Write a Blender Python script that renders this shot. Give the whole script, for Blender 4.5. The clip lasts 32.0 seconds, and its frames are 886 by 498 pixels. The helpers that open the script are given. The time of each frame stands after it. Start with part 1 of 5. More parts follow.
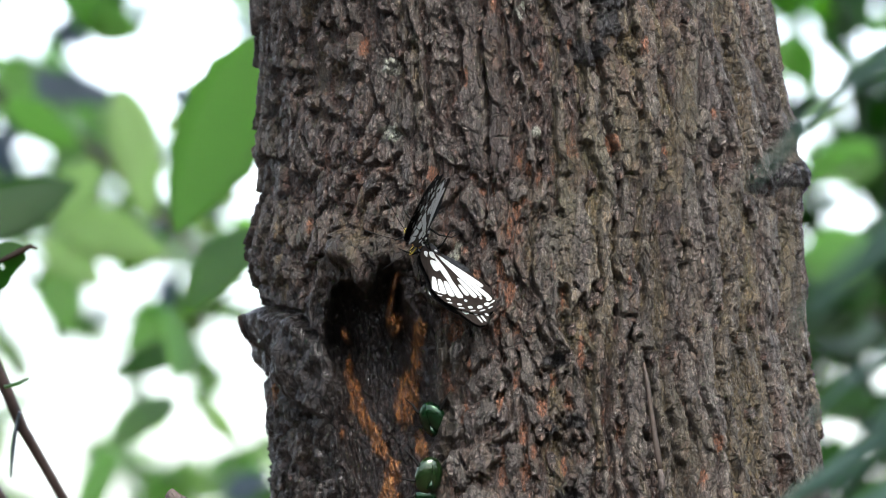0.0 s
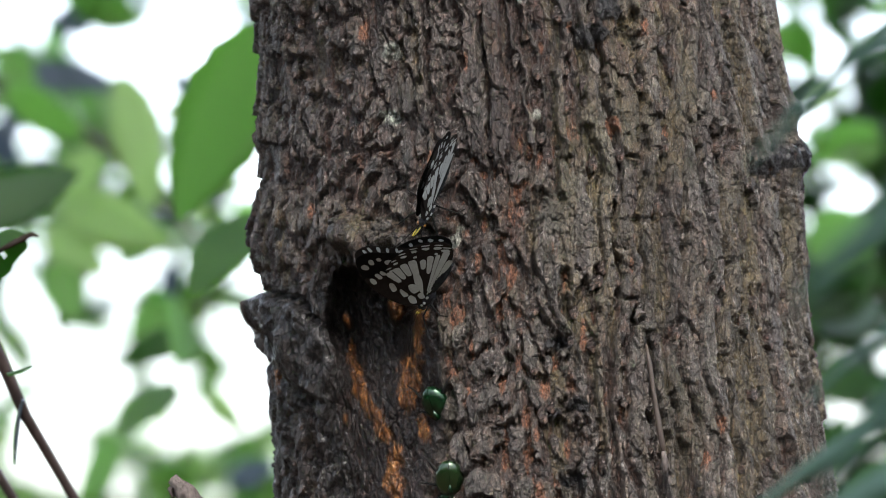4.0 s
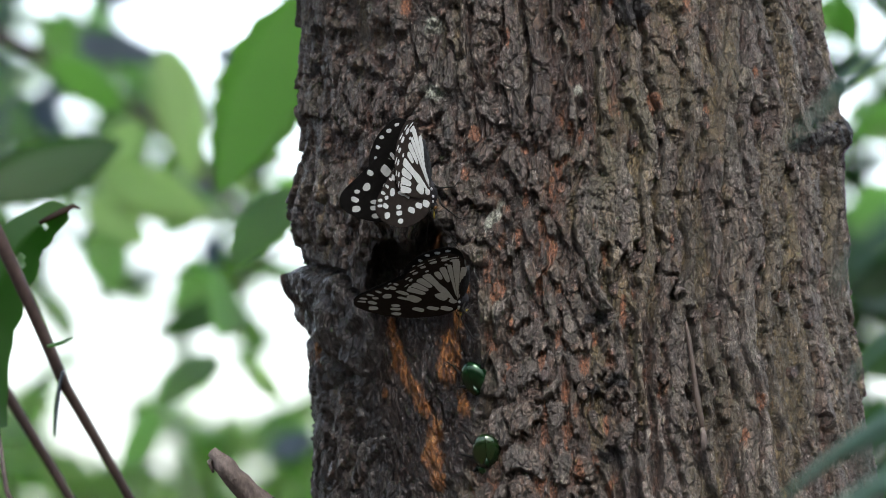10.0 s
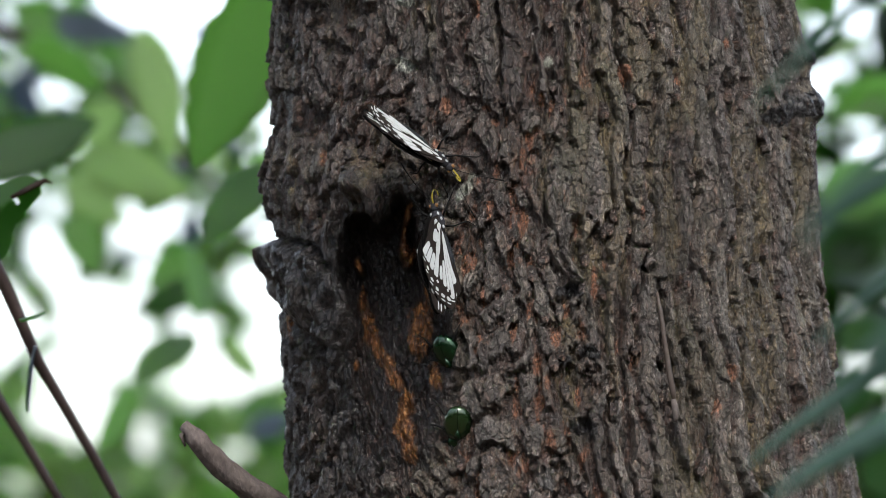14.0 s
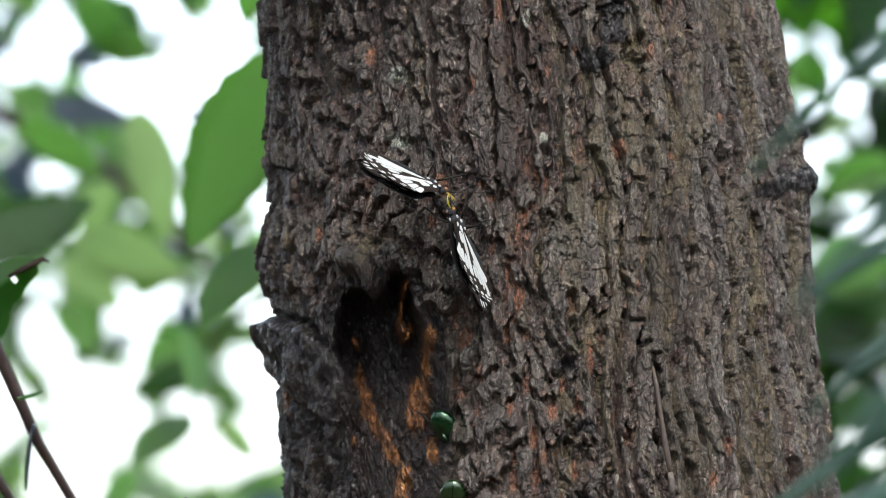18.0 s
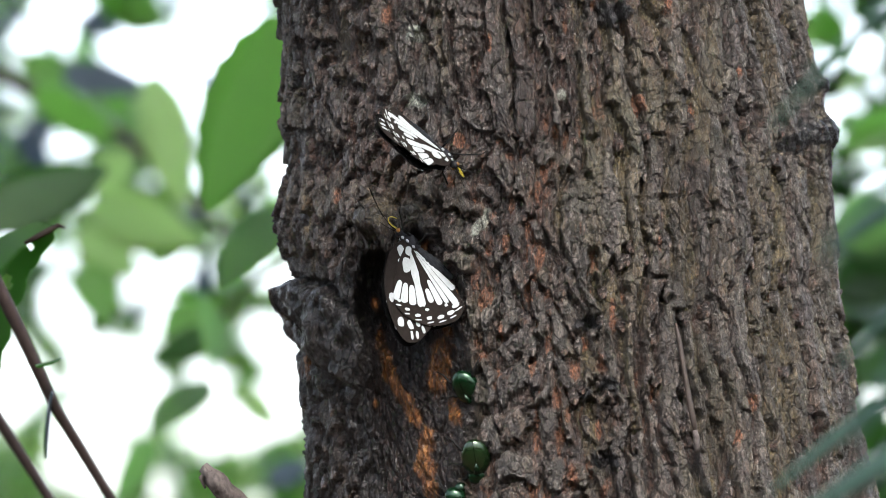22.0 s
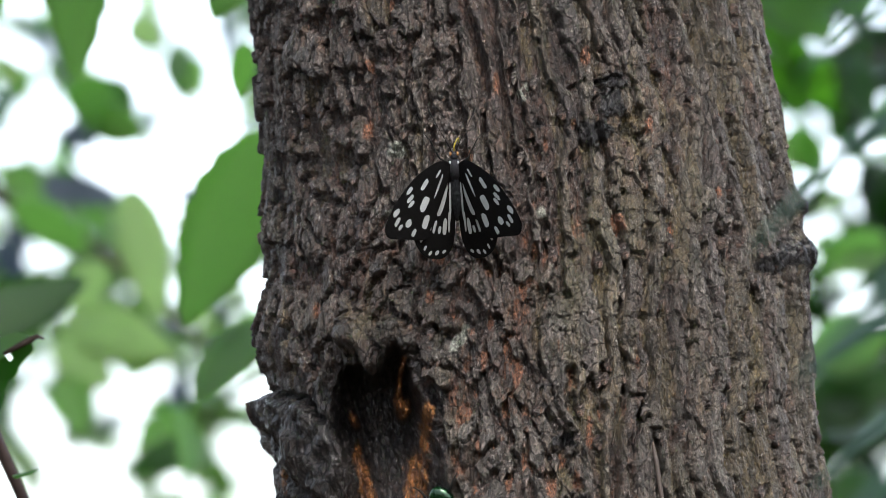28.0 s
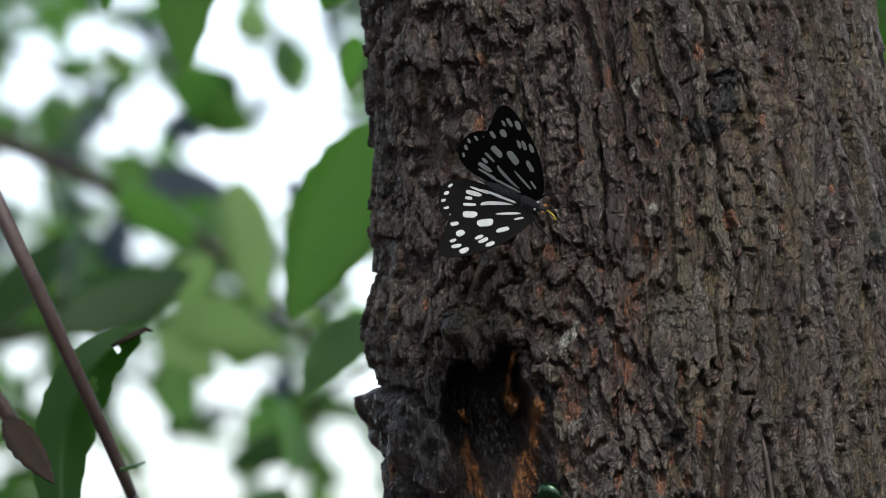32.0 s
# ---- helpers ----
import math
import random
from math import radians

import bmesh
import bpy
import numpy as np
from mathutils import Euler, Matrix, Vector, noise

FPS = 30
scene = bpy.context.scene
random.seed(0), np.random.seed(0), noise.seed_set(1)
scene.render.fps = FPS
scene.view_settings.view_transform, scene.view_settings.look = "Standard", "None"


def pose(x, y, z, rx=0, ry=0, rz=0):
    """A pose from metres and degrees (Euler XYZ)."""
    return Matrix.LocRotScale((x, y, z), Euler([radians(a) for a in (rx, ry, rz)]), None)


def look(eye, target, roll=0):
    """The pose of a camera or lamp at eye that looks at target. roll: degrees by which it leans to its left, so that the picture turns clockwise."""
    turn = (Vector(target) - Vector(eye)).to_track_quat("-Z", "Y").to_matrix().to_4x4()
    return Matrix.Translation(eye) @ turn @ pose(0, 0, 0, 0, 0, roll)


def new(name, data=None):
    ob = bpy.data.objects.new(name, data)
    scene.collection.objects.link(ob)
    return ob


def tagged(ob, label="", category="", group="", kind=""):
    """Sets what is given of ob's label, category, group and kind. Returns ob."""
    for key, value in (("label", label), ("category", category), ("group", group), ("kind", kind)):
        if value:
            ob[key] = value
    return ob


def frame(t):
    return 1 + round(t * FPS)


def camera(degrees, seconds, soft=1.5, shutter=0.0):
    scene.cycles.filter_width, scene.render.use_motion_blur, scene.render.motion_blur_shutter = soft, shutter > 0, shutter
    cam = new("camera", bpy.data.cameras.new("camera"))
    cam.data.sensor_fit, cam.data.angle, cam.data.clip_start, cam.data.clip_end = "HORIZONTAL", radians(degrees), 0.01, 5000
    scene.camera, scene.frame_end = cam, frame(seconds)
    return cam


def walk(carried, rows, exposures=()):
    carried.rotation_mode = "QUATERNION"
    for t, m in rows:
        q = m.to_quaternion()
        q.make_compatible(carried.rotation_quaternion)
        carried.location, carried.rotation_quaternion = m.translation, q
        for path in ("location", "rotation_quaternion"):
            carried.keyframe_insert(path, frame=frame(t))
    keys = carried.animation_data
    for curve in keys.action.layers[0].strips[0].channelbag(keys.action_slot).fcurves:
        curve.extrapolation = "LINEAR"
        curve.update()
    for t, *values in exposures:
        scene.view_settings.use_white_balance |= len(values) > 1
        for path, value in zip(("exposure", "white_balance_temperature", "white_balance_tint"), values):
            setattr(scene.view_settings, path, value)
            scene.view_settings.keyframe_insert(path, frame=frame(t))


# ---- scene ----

# The view looks up by five degrees; LEVEL carries the plan (x to the right, y away from the eye, z up the trunk,
# nought on the bark two metres before the eye) into the world.
LEVEL = pose(0, 0, 1.65) @ pose(0, 0, 0, 5)
cam = camera(8.966, 32.0, 0.6)
cam.data.dof.use_dof = True
cam.data.dof.focus_distance = 2.012
cam.data.dof.aperture_fstop = 14.0
# seconds, eye x y z, aim x z on the bark's plane, roll
PATH = [
    (0.0, 0.0, -2.0, -0.0, 0.0, 0.0, -0.0), (0.5, 0.0001, -2.0004, -0.0002, 0.0021, -0.00109, -0.049), (1.0, 0.0002, -1.9986, -0.0003, 0.00276, -0.00361, -0.174),
    (1.5, 0.0003, -1.9965, -0.0005, -0.00242, -0.00469, -0.369), (2.0, 0.0004, -1.9972, -0.0007, -0.00336, -0.00333, -0.568), (2.5, 0.0005, -1.9966, -0.0008, -0.00277, -0.00301, -0.531),
    (4.5, 0.0009, -2.0008, -0.0015, 0.00143, -0.00811, -0.434), (5.0, 0.001, -1.9992, -0.0017, 0.00287, -0.01133, -0.335), (5.5, 0.0011, -1.9992, -0.0018, 0.00782, -0.01449, -0.554),
    (6.0, 0.0012, -1.9988, -0.002, 0.01026, -0.01818, -0.57), (6.5, 0.001, -1.9987, -0.0015, 0.0081, -0.01938, -0.573), (7.0, 0.0008, -1.9995, -0.0009, 0.00869, -0.02064, -0.583),
    (7.5, 0.0006, -1.9992, -0.0004, 0.01083, -0.02107, -0.577), (8.0, 0.0004, -1.9999, 0.0001, 0.01188, -0.02138, -0.476), (8.5, 0.0002, -1.9989, 0.0007, 0.01063, -0.02048, -0.45),
    (9.0, 0.0, -2.0019, 0.0012, 0.00581, -0.01548, -0.461), (9.5, 0.0009, -2.0032, 0.0006, -0.00415, -0.01472, -0.368), (10.0, 0.0018, -2.002, -0.0001, -0.0149, -0.01451, -0.088),
    (10.5, 0.0027, -2.0007, -0.0008, -0.0178, -0.01611, 0.077), (11.0, 0.0036, -2.002, -0.0014, -0.0142, -0.01752, 0.16), (11.5, 0.0045, -2.0028, -0.002, -0.00861, -0.01926, 0.043),
    (12.0, 0.0054, -2.0024, -0.0027, -0.00946, -0.02017, 0.13), (12.5, 0.0063, -2.0011, -0.0034, -0.00995, -0.02076, 0.122), (13.0, 0.0072, -1.9973, -0.004, -0.0087, -0.0243, 0.0),
    (13.5, 0.0071, -1.998, -0.0044, -0.00863, -0.02673, 0.078), (14.0, 0.0069, -2.0016, -0.0049, -0.00468, -0.02436, -0.269), (14.5, 0.0068, -2.0038, -0.0053, -0.00289, -0.01779, -0.25),
    (15.0, 0.0067, -2.01, -0.0057, -0.00319, -0.00807, -0.266), (15.5, 0.0065, -2.0112, -0.0062, -0.00345, 0.00148, -0.179), (17.5, 0.006, -2.0205, -0.0079, 0.00511, 0.01251, -0.747),
    (18.0, 0.0059, -2.0113, -0.0083, -0.00308, 0.00238, -0.644), (18.5, 0.0057, -2.0075, -0.0088, -0.00157, 0.00142, -0.931), (19.0, 0.0056, -2.0047, -0.0092, -0.00016, -3e-05, -1.113),
    (19.5, 0.0054, -1.9995, -0.0094, -0.00131, -0.009, -1.1), (20.0, 0.0052, -1.9985, -0.0097, -0.00371, -0.01203, -1.177), (20.5, 0.005, -1.9952, -0.01, -0.00587, -0.0148, -1.223),
    (21.0, 0.0048, -1.996, -0.0102, -0.00799, -0.01334, -1.43), (21.5, 0.0046, -1.9928, -0.0104, -0.01047, -0.01658, -1.522), (22.0, 0.0044, -1.993, -0.0107, -0.01027, -0.01177, -1.544),
    (22.5, 0.0042, -1.9932, -0.011, -0.01262, -0.00626, -1.374), (23.0, 0.004, -1.9942, -0.0112, -0.01146, -0.00374, -1.028), (23.5, 0.0038, -1.9939, -0.0112, -0.0119, -0.00227, -0.982),
    (24.0, 0.0037, -1.9927, -0.0111, -0.00987, -0.00103, -0.828), (24.5, 0.0035, -1.9971, -0.0111, -0.00779, 0.00928, -1.005), (25.0, 0.0034, -1.9983, -0.011, -0.00642, 0.01395, -0.948),
    (25.5, 0.0032, -1.9979, -0.011, -0.0067, 0.01521, -0.907), (27.5, 0.0026, -1.9982, -0.0108, -0.00849, 0.0228, -0.763), (28.0, 0.0024, -1.9983, -0.0108, -0.00203, 0.02907, -0.808),
    (28.5, 0.0019, -1.9994, -0.0107, -0.0002, 0.03522, -0.971), (29.0, 0.0014, -1.9992, -0.0106, -0.0004, 0.04221, -1.25), (29.5, 0.0009, -1.9997, -0.0105, -0.00115, 0.04553, -1.413),
    (30.0, 0.0004, -2.0007, -0.0104, -0.00896, 0.04982, -1.303), (30.5, -0.0001, -2.0, -0.0103, -0.01811, 0.05018, -1.208), (31.0, -0.0006, -1.9981, -0.0102, -0.02924, 0.0386, -0.941),
    (31.5, -0.0011, -1.9946, -0.0101, -0.03968, 0.02756, -0.447), (32.0, -0.0016, -1.9903, -0.01, -0.04108, 0.02771, -0.369),
]
walk(cam, [(t, LEVEL @ look((ex, ey, ez), (ax, 0, az), roll)) for t, ex, ey, ez, ax, az, roll in PATH],
     exposures=[(0, 2.68), (1.5, 2.53), (5, 2.58), (9, 2.63), (10.1, 2.34), (10.6, 2.26), (12, 2.13), (13.5, 2.13), (15, 2.38), (18, 2.48), (20, 2.63), (23, 2.58), (25, 2.58), (28, 2.51), (29, 2.31), (30.2, 2.18), (31, 1.90), (31.6, 1.78), (32, 1.71)])

# ---- sky and sun ----
world = bpy.data.worlds.new("sky")
scene.world = world
world.use_nodes = True
wn = world.node_tree.nodes
sky = wn.new("ShaderNodeTexSky")
sky.sky_type, sky.sun_disc = "NISHITA", False
sky.sun_elevation, sky.sun_rotation = radians(50), radians(164)
sky.air_density, sky.dust_density, sky.ozone_density = 1.0, 3.0, 2.0
veil = wn.new("ShaderNodeHueSaturation")      # a thin overcast takes most of the blue
veil.inputs["Saturation"].default_value = 0.55
world.node_tree.links.new(sky.outputs["Color"], veil.inputs["Color"])
world.node_tree.links.new(veil.outputs["Color"], wn["Background"].inputs["Color"])
wn["Background"].inputs["Strength"].default_value = 0.15
sun = new("sun", bpy.data.lights.new("sun", "SUN"))
sun.data.energy, sun.data.angle, sun.data.color = 0.7, radians(24), (1.0, 0.98, 0.96)
sun.matrix_world = look((1.0, -3.5, 6.0), (0, 0, 1.65))


# ---- materials ----
def node_material(name):
    m = bpy.data.materials.new(name)
    m.use_nodes = True
    return m, m.node_tree.nodes, m.node_tree.links, m.node_tree.nodes["Principled BSDF"]


def surface(name, low, high, scale=200.0, rough=0.7, bump=0.3, stretch=(1, 1, 1), metal=0.0, coat=0.0, glow_through=None, distance=0.0005):
    """A procedural surface: two scales of noise between two colours, with fine relief."""
    m, n, l, b = node_material(name)
    co, mp = n.new("ShaderNodeTexCoord"), n.new("ShaderNodeMapping")
    mp.inputs["Scale"].default_value = stretch
    l.new(co.outputs["Object"], mp.inputs["Vector"])
    a, c = n.new("ShaderNodeTexNoise"), n.new("ShaderNodeTexNoise")
    a.inputs["Scale"].default_value, c.inputs["Scale"].default_value = scale, scale * 0.13
    a.inputs["Detail"].default_value = 6
    for q in (a, c):
        l.new(mp.outputs["Vector"], q.inputs["Vector"])
    mix = n.new("ShaderNodeMath")
    mix.operation = "MULTIPLY_ADD"
    l.new(a.outputs["Fac"], mix.inputs[0])
    mix.inputs[1].default_value = 0.6
    half = n.new("ShaderNodeMath")
    half.operation = "MULTIPLY"
    half.inputs[1].default_value = 0.4
    l.new(c.outputs["Fac"], half.inputs[0])
    l.new(half.outputs[0], mix.inputs[2])
    ramp = n.new("ShaderNodeValToRGB")
    ramp.color_ramp.elements[0].position, ramp.color_ramp.elements[1].position = 0.3, 0.7
    ramp.color_ramp.elements[0].color, ramp.color_ramp.elements[1].color = (*low, 1), (*high, 1)
    l.new(mix.outputs[0], ramp.inputs["Fac"])
    l.new(ramp.outputs["Color"], b.inputs["Base Color"])
    b.inputs["Roughness"].default_value, b.inputs["Metallic"].default_value = rough, metal
    b.inputs["Coat Weight"].default_value = coat
    if rough > 0.85:
        b.inputs["Specular IOR Level"].default_value = 0.08
    if bump:
        bp = n.new("ShaderNodeBump")
        bp.inputs["Strength"].default_value, bp.inputs["Distance"].default_value = bump, distance
        l.new(a.outputs["Fac"], bp.inputs["Height"])
        l.new(bp.outputs["Normal"], b.inputs["Normal"])
    if glow_through:
        tr, mx = n.new("ShaderNodeBsdfTranslucent"), n.new("ShaderNodeMixShader")
        tr.inputs["Color"].default_value = (*glow_through, 1)
        mx.inputs["Fac"].default_value = 0.62
        l.new(b.outputs[0], mx.inputs[1])
        l.new(tr.outputs[0], mx.inputs[2])
        l.new(mx.outputs[0], n["Material Output"].inputs["Surface"])
    return m


def bark_material():
    m, n, l, b = node_material("oak_bark")
    co = n.new("ShaderNodeTexCoord")

    def noise_of(scale, stretch, detail=5):
        mp, t = n.new("ShaderNodeMapping"), n.new("ShaderNodeTexNoise")
        mp.inputs["Scale"].default_value = stretch
        l.new(co.outputs["Object"], mp.inputs["Vector"])
        t.inputs["Scale"].default_value, t.inputs["Detail"].default_value = scale, detail
        t.inputs["Roughness"].default_value = 0.65
        l.new(mp.outputs["Vector"], t.inputs["Vector"])
        return t.outputs["Fac"]

    def ramp(fac, stops):
        r = n.new("ShaderNodeValToRGB")
        while len(r.color_ramp.elements) < len(stops):
            r.color_ramp.elements.new(0.5)
        for e, (p, c) in zip(r.color_ramp.elements, stops):
            e.position, e.color = p, (*c, 1)
        l.new(fac, r.inputs["Fac"])
        return r.outputs["Color"]

    def mixed(fac, a, c, k=1.0):
        x = n.new("ShaderNodeMix")
        x.data_type = "RGBA"
        if k != 1.0:
            mu = n.new("ShaderNodeMath")
            mu.operation, mu.use_clamp = "MULTIPLY", True
            mu.inputs[1].default_value = k
            l.new(fac, mu.inputs[0])
            fac = mu.outputs[0]
        l.new(fac, x.inputs["Factor"])
        for q, s in ((a, x.inputs["A"]), (c, x.inputs["B"])):
            if isinstance(q, tuple):
                s.default_value = (*q, 1)
            else:
                l.new(q, s)
        return x.outputs["Result"]

    def attribute(name):
        a = n.new("ShaderNodeAttribute")
        a.attribute_name = name
        return a.outputs["Fac"]

    fine, mid, broad = noise_of(1500, (1, 1, 0.6), 8), noise_of(420, (1, 1, 0.45), 9), noise_of(38, (1, 1, 0.5), 3)
    mpv, vor = n.new("ShaderNodeMapping"), n.new("ShaderNodeTexVoronoi")
    mpv.inputs["Scale"].default_value = (1, 1, 0.6)
    l.new(co.outputs["Object"], mpv.inputs["Vector"])
    vor.feature = "DISTANCE_TO_EDGE"
    vor.inputs["Scale"].default_value, vor.inputs["Randomness"].default_value = 300, 1.0
    l.new(mpv.outputs["Vector"], vor.inputs["Vector"])
    hair = n.new("ShaderNodeMapRange")
    l.new(vor.outputs["Distance"], hair.inputs["Value"])
    hair.inputs["From Max"].default_value = 0.08
    streak, mottle = noise_of(620, (1, 1, 0.14), 5), noise_of(150, (1, 1, 0.5), 5)

    def times(a, fac, k=1.0):
        x = n.new("ShaderNodeMix")
        x.data_type, x.blend_type = "RGBA", "MULTIPLY"
        x.inputs["Factor"].default_value = k
        l.new(a, x.inputs["A"])
        l.new(fac, x.inputs["B"])
        return x.outputs["Result"]

    hue = ramp(attribute("tone"), [(0.0, (0.098, 0.058, 0.041)), (0.2, (0.135, 0.121, 0.107)), (0.38, (0.092, 0.073, 0.066)), (0.55, (0.160, 0.147, 0.130)), (0.72, (0.115, 0.078, 0.055)), (0.88, (0.110, 0.107, 0.105)), (1.0, (0.175, 0.154, 0.125))])
    # red-brown inner bark, made darker so the furrows carry painted shade
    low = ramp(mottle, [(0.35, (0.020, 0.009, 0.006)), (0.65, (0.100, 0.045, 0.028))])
    col = mixed(attribute("warm_dark"), hue, low)
    col = mixed(attribute("olive"), col, ramp(mottle, [(0.35, (0.10, 0.082, 0.038)), (0.65, (0.185, 0.15, 0.068))]))
    col = times(col, ramp(mid, [(0.35, (0.30, 0.29, 0.28)), (0.5, (0.78, 0.78, 0.78)), (0.64, (1.5, 1.5, 1.5))]))
    col = times(col, ramp(streak, [(0.36, (0.45, 0.43, 0.41)), (0.5, (1, 1, 1)), (0.66, (1.35, 1.35, 1.35))]), 0.8)
    col = times(col, ramp(noise_of(30, (1, 1, 0.35), 3), [(0.38, (0.72, 0.70, 0.70)), (0.5, (1, 1, 1)), (0.62, (1.22, 1.22, 1.18))]))
    speck = noise_of(900, (1, 1, 0.6), 4)
    col = mixed(ramp(speck, [(0.57, (0, 0, 0)), (0.66, (1, 1, 1))]), col, (0.36, 0.345, 0.32), 0.75)
    col = times(col, ramp(hair.outputs[0], [(0.0, (0.34, 0.31, 0.29)), (0.55, (1, 1, 1))]))      # hairline cracks
    green = ramp(broad, [(0.54, (0, 0, 0)), (0.68, (1, 1, 1))])
    col = mixed(green, col, (0.085, 0.080, 0.036), 0.35)

    def ragged(name, lo, hi, k=0.9):
        """A soft mask broken up by the mottling."""
        a = n.new("ShaderNodeMath")
        a.operation = "MULTIPLY_ADD"
        l.new(streak, a.inputs[0])
        a.inputs[1].default_value = k
        l.new(attribute(name), a.inputs[2])
        a2 = n.new("ShaderNodeMath")
        a2.operation = "MULTIPLY_ADD"
        l.new(mottle, a2.inputs[0])
        a2.inputs[1].default_value = k
        l.new(a.outputs[0], a2.inputs[2])
        r = n.new("ShaderNodeMapRange")
        l.new(a2.outputs[0], r.inputs["Value"])
        r.inputs["From Min"].default_value, r.inputs["From Max"].default_value = lo + k, hi + k
        return r.outputs[0]

    inner = ramp(fine, [(0.3, (0.08, 0.035, 0.02)), (0.52, (0.22, 0.095, 0.05)), (0.72, (0.44, 0.21, 0.12))])
    col = mixed(ragged("inner", 0.42, 0.78, 1.1), col, inner)
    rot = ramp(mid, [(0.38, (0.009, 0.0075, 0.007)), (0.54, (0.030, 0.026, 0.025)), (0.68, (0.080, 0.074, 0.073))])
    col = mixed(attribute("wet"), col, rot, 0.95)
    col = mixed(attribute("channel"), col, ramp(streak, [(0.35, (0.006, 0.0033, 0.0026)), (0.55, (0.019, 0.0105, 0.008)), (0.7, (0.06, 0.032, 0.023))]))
    # near-black rot, with the hollow's shade painted into the same colour
    col = mixed(attribute("rot_shade"), col, (0.015, 0.0108, 0.0095), 0.95)
    # black growth, and the shade of the pits put into the colour
    col = mixed(attribute("growth_shade"), col, ramp(mid, [(0.4, (0.004, 0.0036, 0.004)), (0.62, (0.022, 0.020, 0.022))]), 0.9)
    heart = ramp(noise_of(560, (1, 1, 0.22), 7), [(0.34, (0.030, 0.011, 0.006)), (0.48, (0.16, 0.060, 0.018)), (0.6, (0.35, 0.148, 0.040)), (0.72, (0.46, 0.25, 0.09))])
    col = mixed(ragged("wood", 0.26, 0.78, 1.2), col, heart)
    pale = ramp(fine, [(0.3, (0.24, 0.26, 0.22)), (0.7, (0.46, 0.50, 0.43))])
    col = mixed(attribute("lichen"), col, pale)
    col = times(col, ramp(fine, [(0.37, (0.275, 0.263, 0.258)), (0.5, (0.57, 0.545, 0.535)), (0.63, (1.0, 0.955, 0.94))]))      # damp bark, dark and finely grained
    l.new(col, b.inputs["Base Color"])
    rr = n.new("ShaderNodeMapRange")
    l.new(attribute("wet"), rr.inputs["Value"])
    rr.inputs["To Min"].default_value, rr.inputs["To Max"].default_value = 0.47, 0.30
    l.new(rr.outputs[0], b.inputs["Roughness"])
    sr = n.new("ShaderNodeMapRange")
    l.new(attribute("wet"), sr.inputs["Value"])
    sr.inputs["To Min"].default_value, sr.inputs["To Max"].default_value = 0.45, 0.20
    l.new(sr.outputs[0], b.inputs["Specular IOR Level"])
    film = n.new("ShaderNodeMath")
    film.operation = "MULTIPLY"
    film.inputs[1].default_value = 0.12
    l.new(attribute("wet"), film.inputs[0])
    l.new(film.outputs[0], b.inputs["Coat Weight"])
    b.inputs["Coat Roughness"].default_value = 0.16
    b1, b2 = n.new("ShaderNodeBump"), n.new("ShaderNodeBump")
    b1.inputs["Strength"].default_value, b1.inputs["Distance"].default_value = 1.0, 0.0015
    b2.inputs["Strength"].default_value, b2.inputs["Distance"].default_value = 1.0, 0.0013
    b3 = n.new("ShaderNodeBump")
    b3.inputs["Strength"].default_value, b3.inputs["Distance"].default_value = 1.0, 0.0013
    l.new(hair.outputs[0], b3.inputs["Height"])
    l.new(b3.outputs[0], b1.inputs["Normal"])
    l.new(mid, b1.inputs["Height"])
    both = n.new("ShaderNodeMath")
    both.operation = "ADD"
    l.new(fine, both.inputs[0])
    l.new(streak, both.inputs[1])
    l.new(both.outputs[0], b2.inputs["Height"])
    l.new(b1.outputs[0], b2.inputs["Normal"])
    l.new(b2.outputs[0], b.inputs["Normal"])
    return m


BARK = bark_material()
TWIG = surface("weathered_twig", (0.0132, 0.00924, 0.00792), (0.0891, 0.0693, 0.06072), 700, 0.8, 1.0, (1, 1, 0.5), distance=0.001)
STEM = surface("brown_stem", (0.01716, 0.01056, 0.00924), (0.0495, 0.03168, 0.02772), 300, 0.65, 0.4)
SPLINTER = surface("dark_brown_splinter", (0.01056, 0.0066, 0.00462), (0.04092, 0.02508, 0.01716), 500, 0.7, 0.6, (1, 1, 0.2))
LEAF = surface("mid_green_leaf", (0.02625, 0.06375, 0.0135), (0.0525, 0.1125, 0.0225), 60, 0.5, 0.2, glow_through=(0.50, 0.80, 0.29))
LEAF_DEEP = surface("deep_green_leaf", (0.022, 0.055, 0.0125), (0.045, 0.098, 0.022), 60, 0.7, 0.2, glow_through=(0.37, 0.68, 0.14))
LEAF_DARK = surface("dark_green_leaf", (0.0165, 0.04125, 0.0135), (0.0375, 0.07875, 0.0225), 60, 0.45, 0.2, glow_through=(0.11, 0.30, 0.05))
# pale green: the brightness of sunlit leaves is put into the colour
LEAF_LIGHT = surface("sunlit_tint_leaf", (0.06, 0.12, 0.0225), (0.105, 0.1875, 0.0375), 60, 0.5, 0.2, glow_through=(0.78, 0.96, 0.54))
# grey-blue puts shadow and sky sheen into these leaves' colour
LEAF_GREY = surface("grey_shade_tint_leaf", (0.05625, 0.07125, 0.07875), (0.09, 0.1087, 0.1162), 60, 0.35, 0.2, glow_through=(0.216, 0.288, 0.3456))
LEAF_DEAD = surface("withered_brown_leaf", (0.01452, 0.00924, 0.00594), (0.0462, 0.02772, 0.01584), 120, 0.7, 0.4, glow_through=(0.066, 0.033, 0.0132))
BLADE = surface("long_grass_blade", (0.075, 0.13, 0.105), (0.11, 0.18, 0.15), 80, 0.45, 0.2, glow_through=(0.13, 0.25, 0.18))
SOIL = surface("leaf_litter_soil", (0.022, 0.016, 0.011), (0.085, 0.058, 0.034), 9, 0.9, 0.6, distance=0.02)
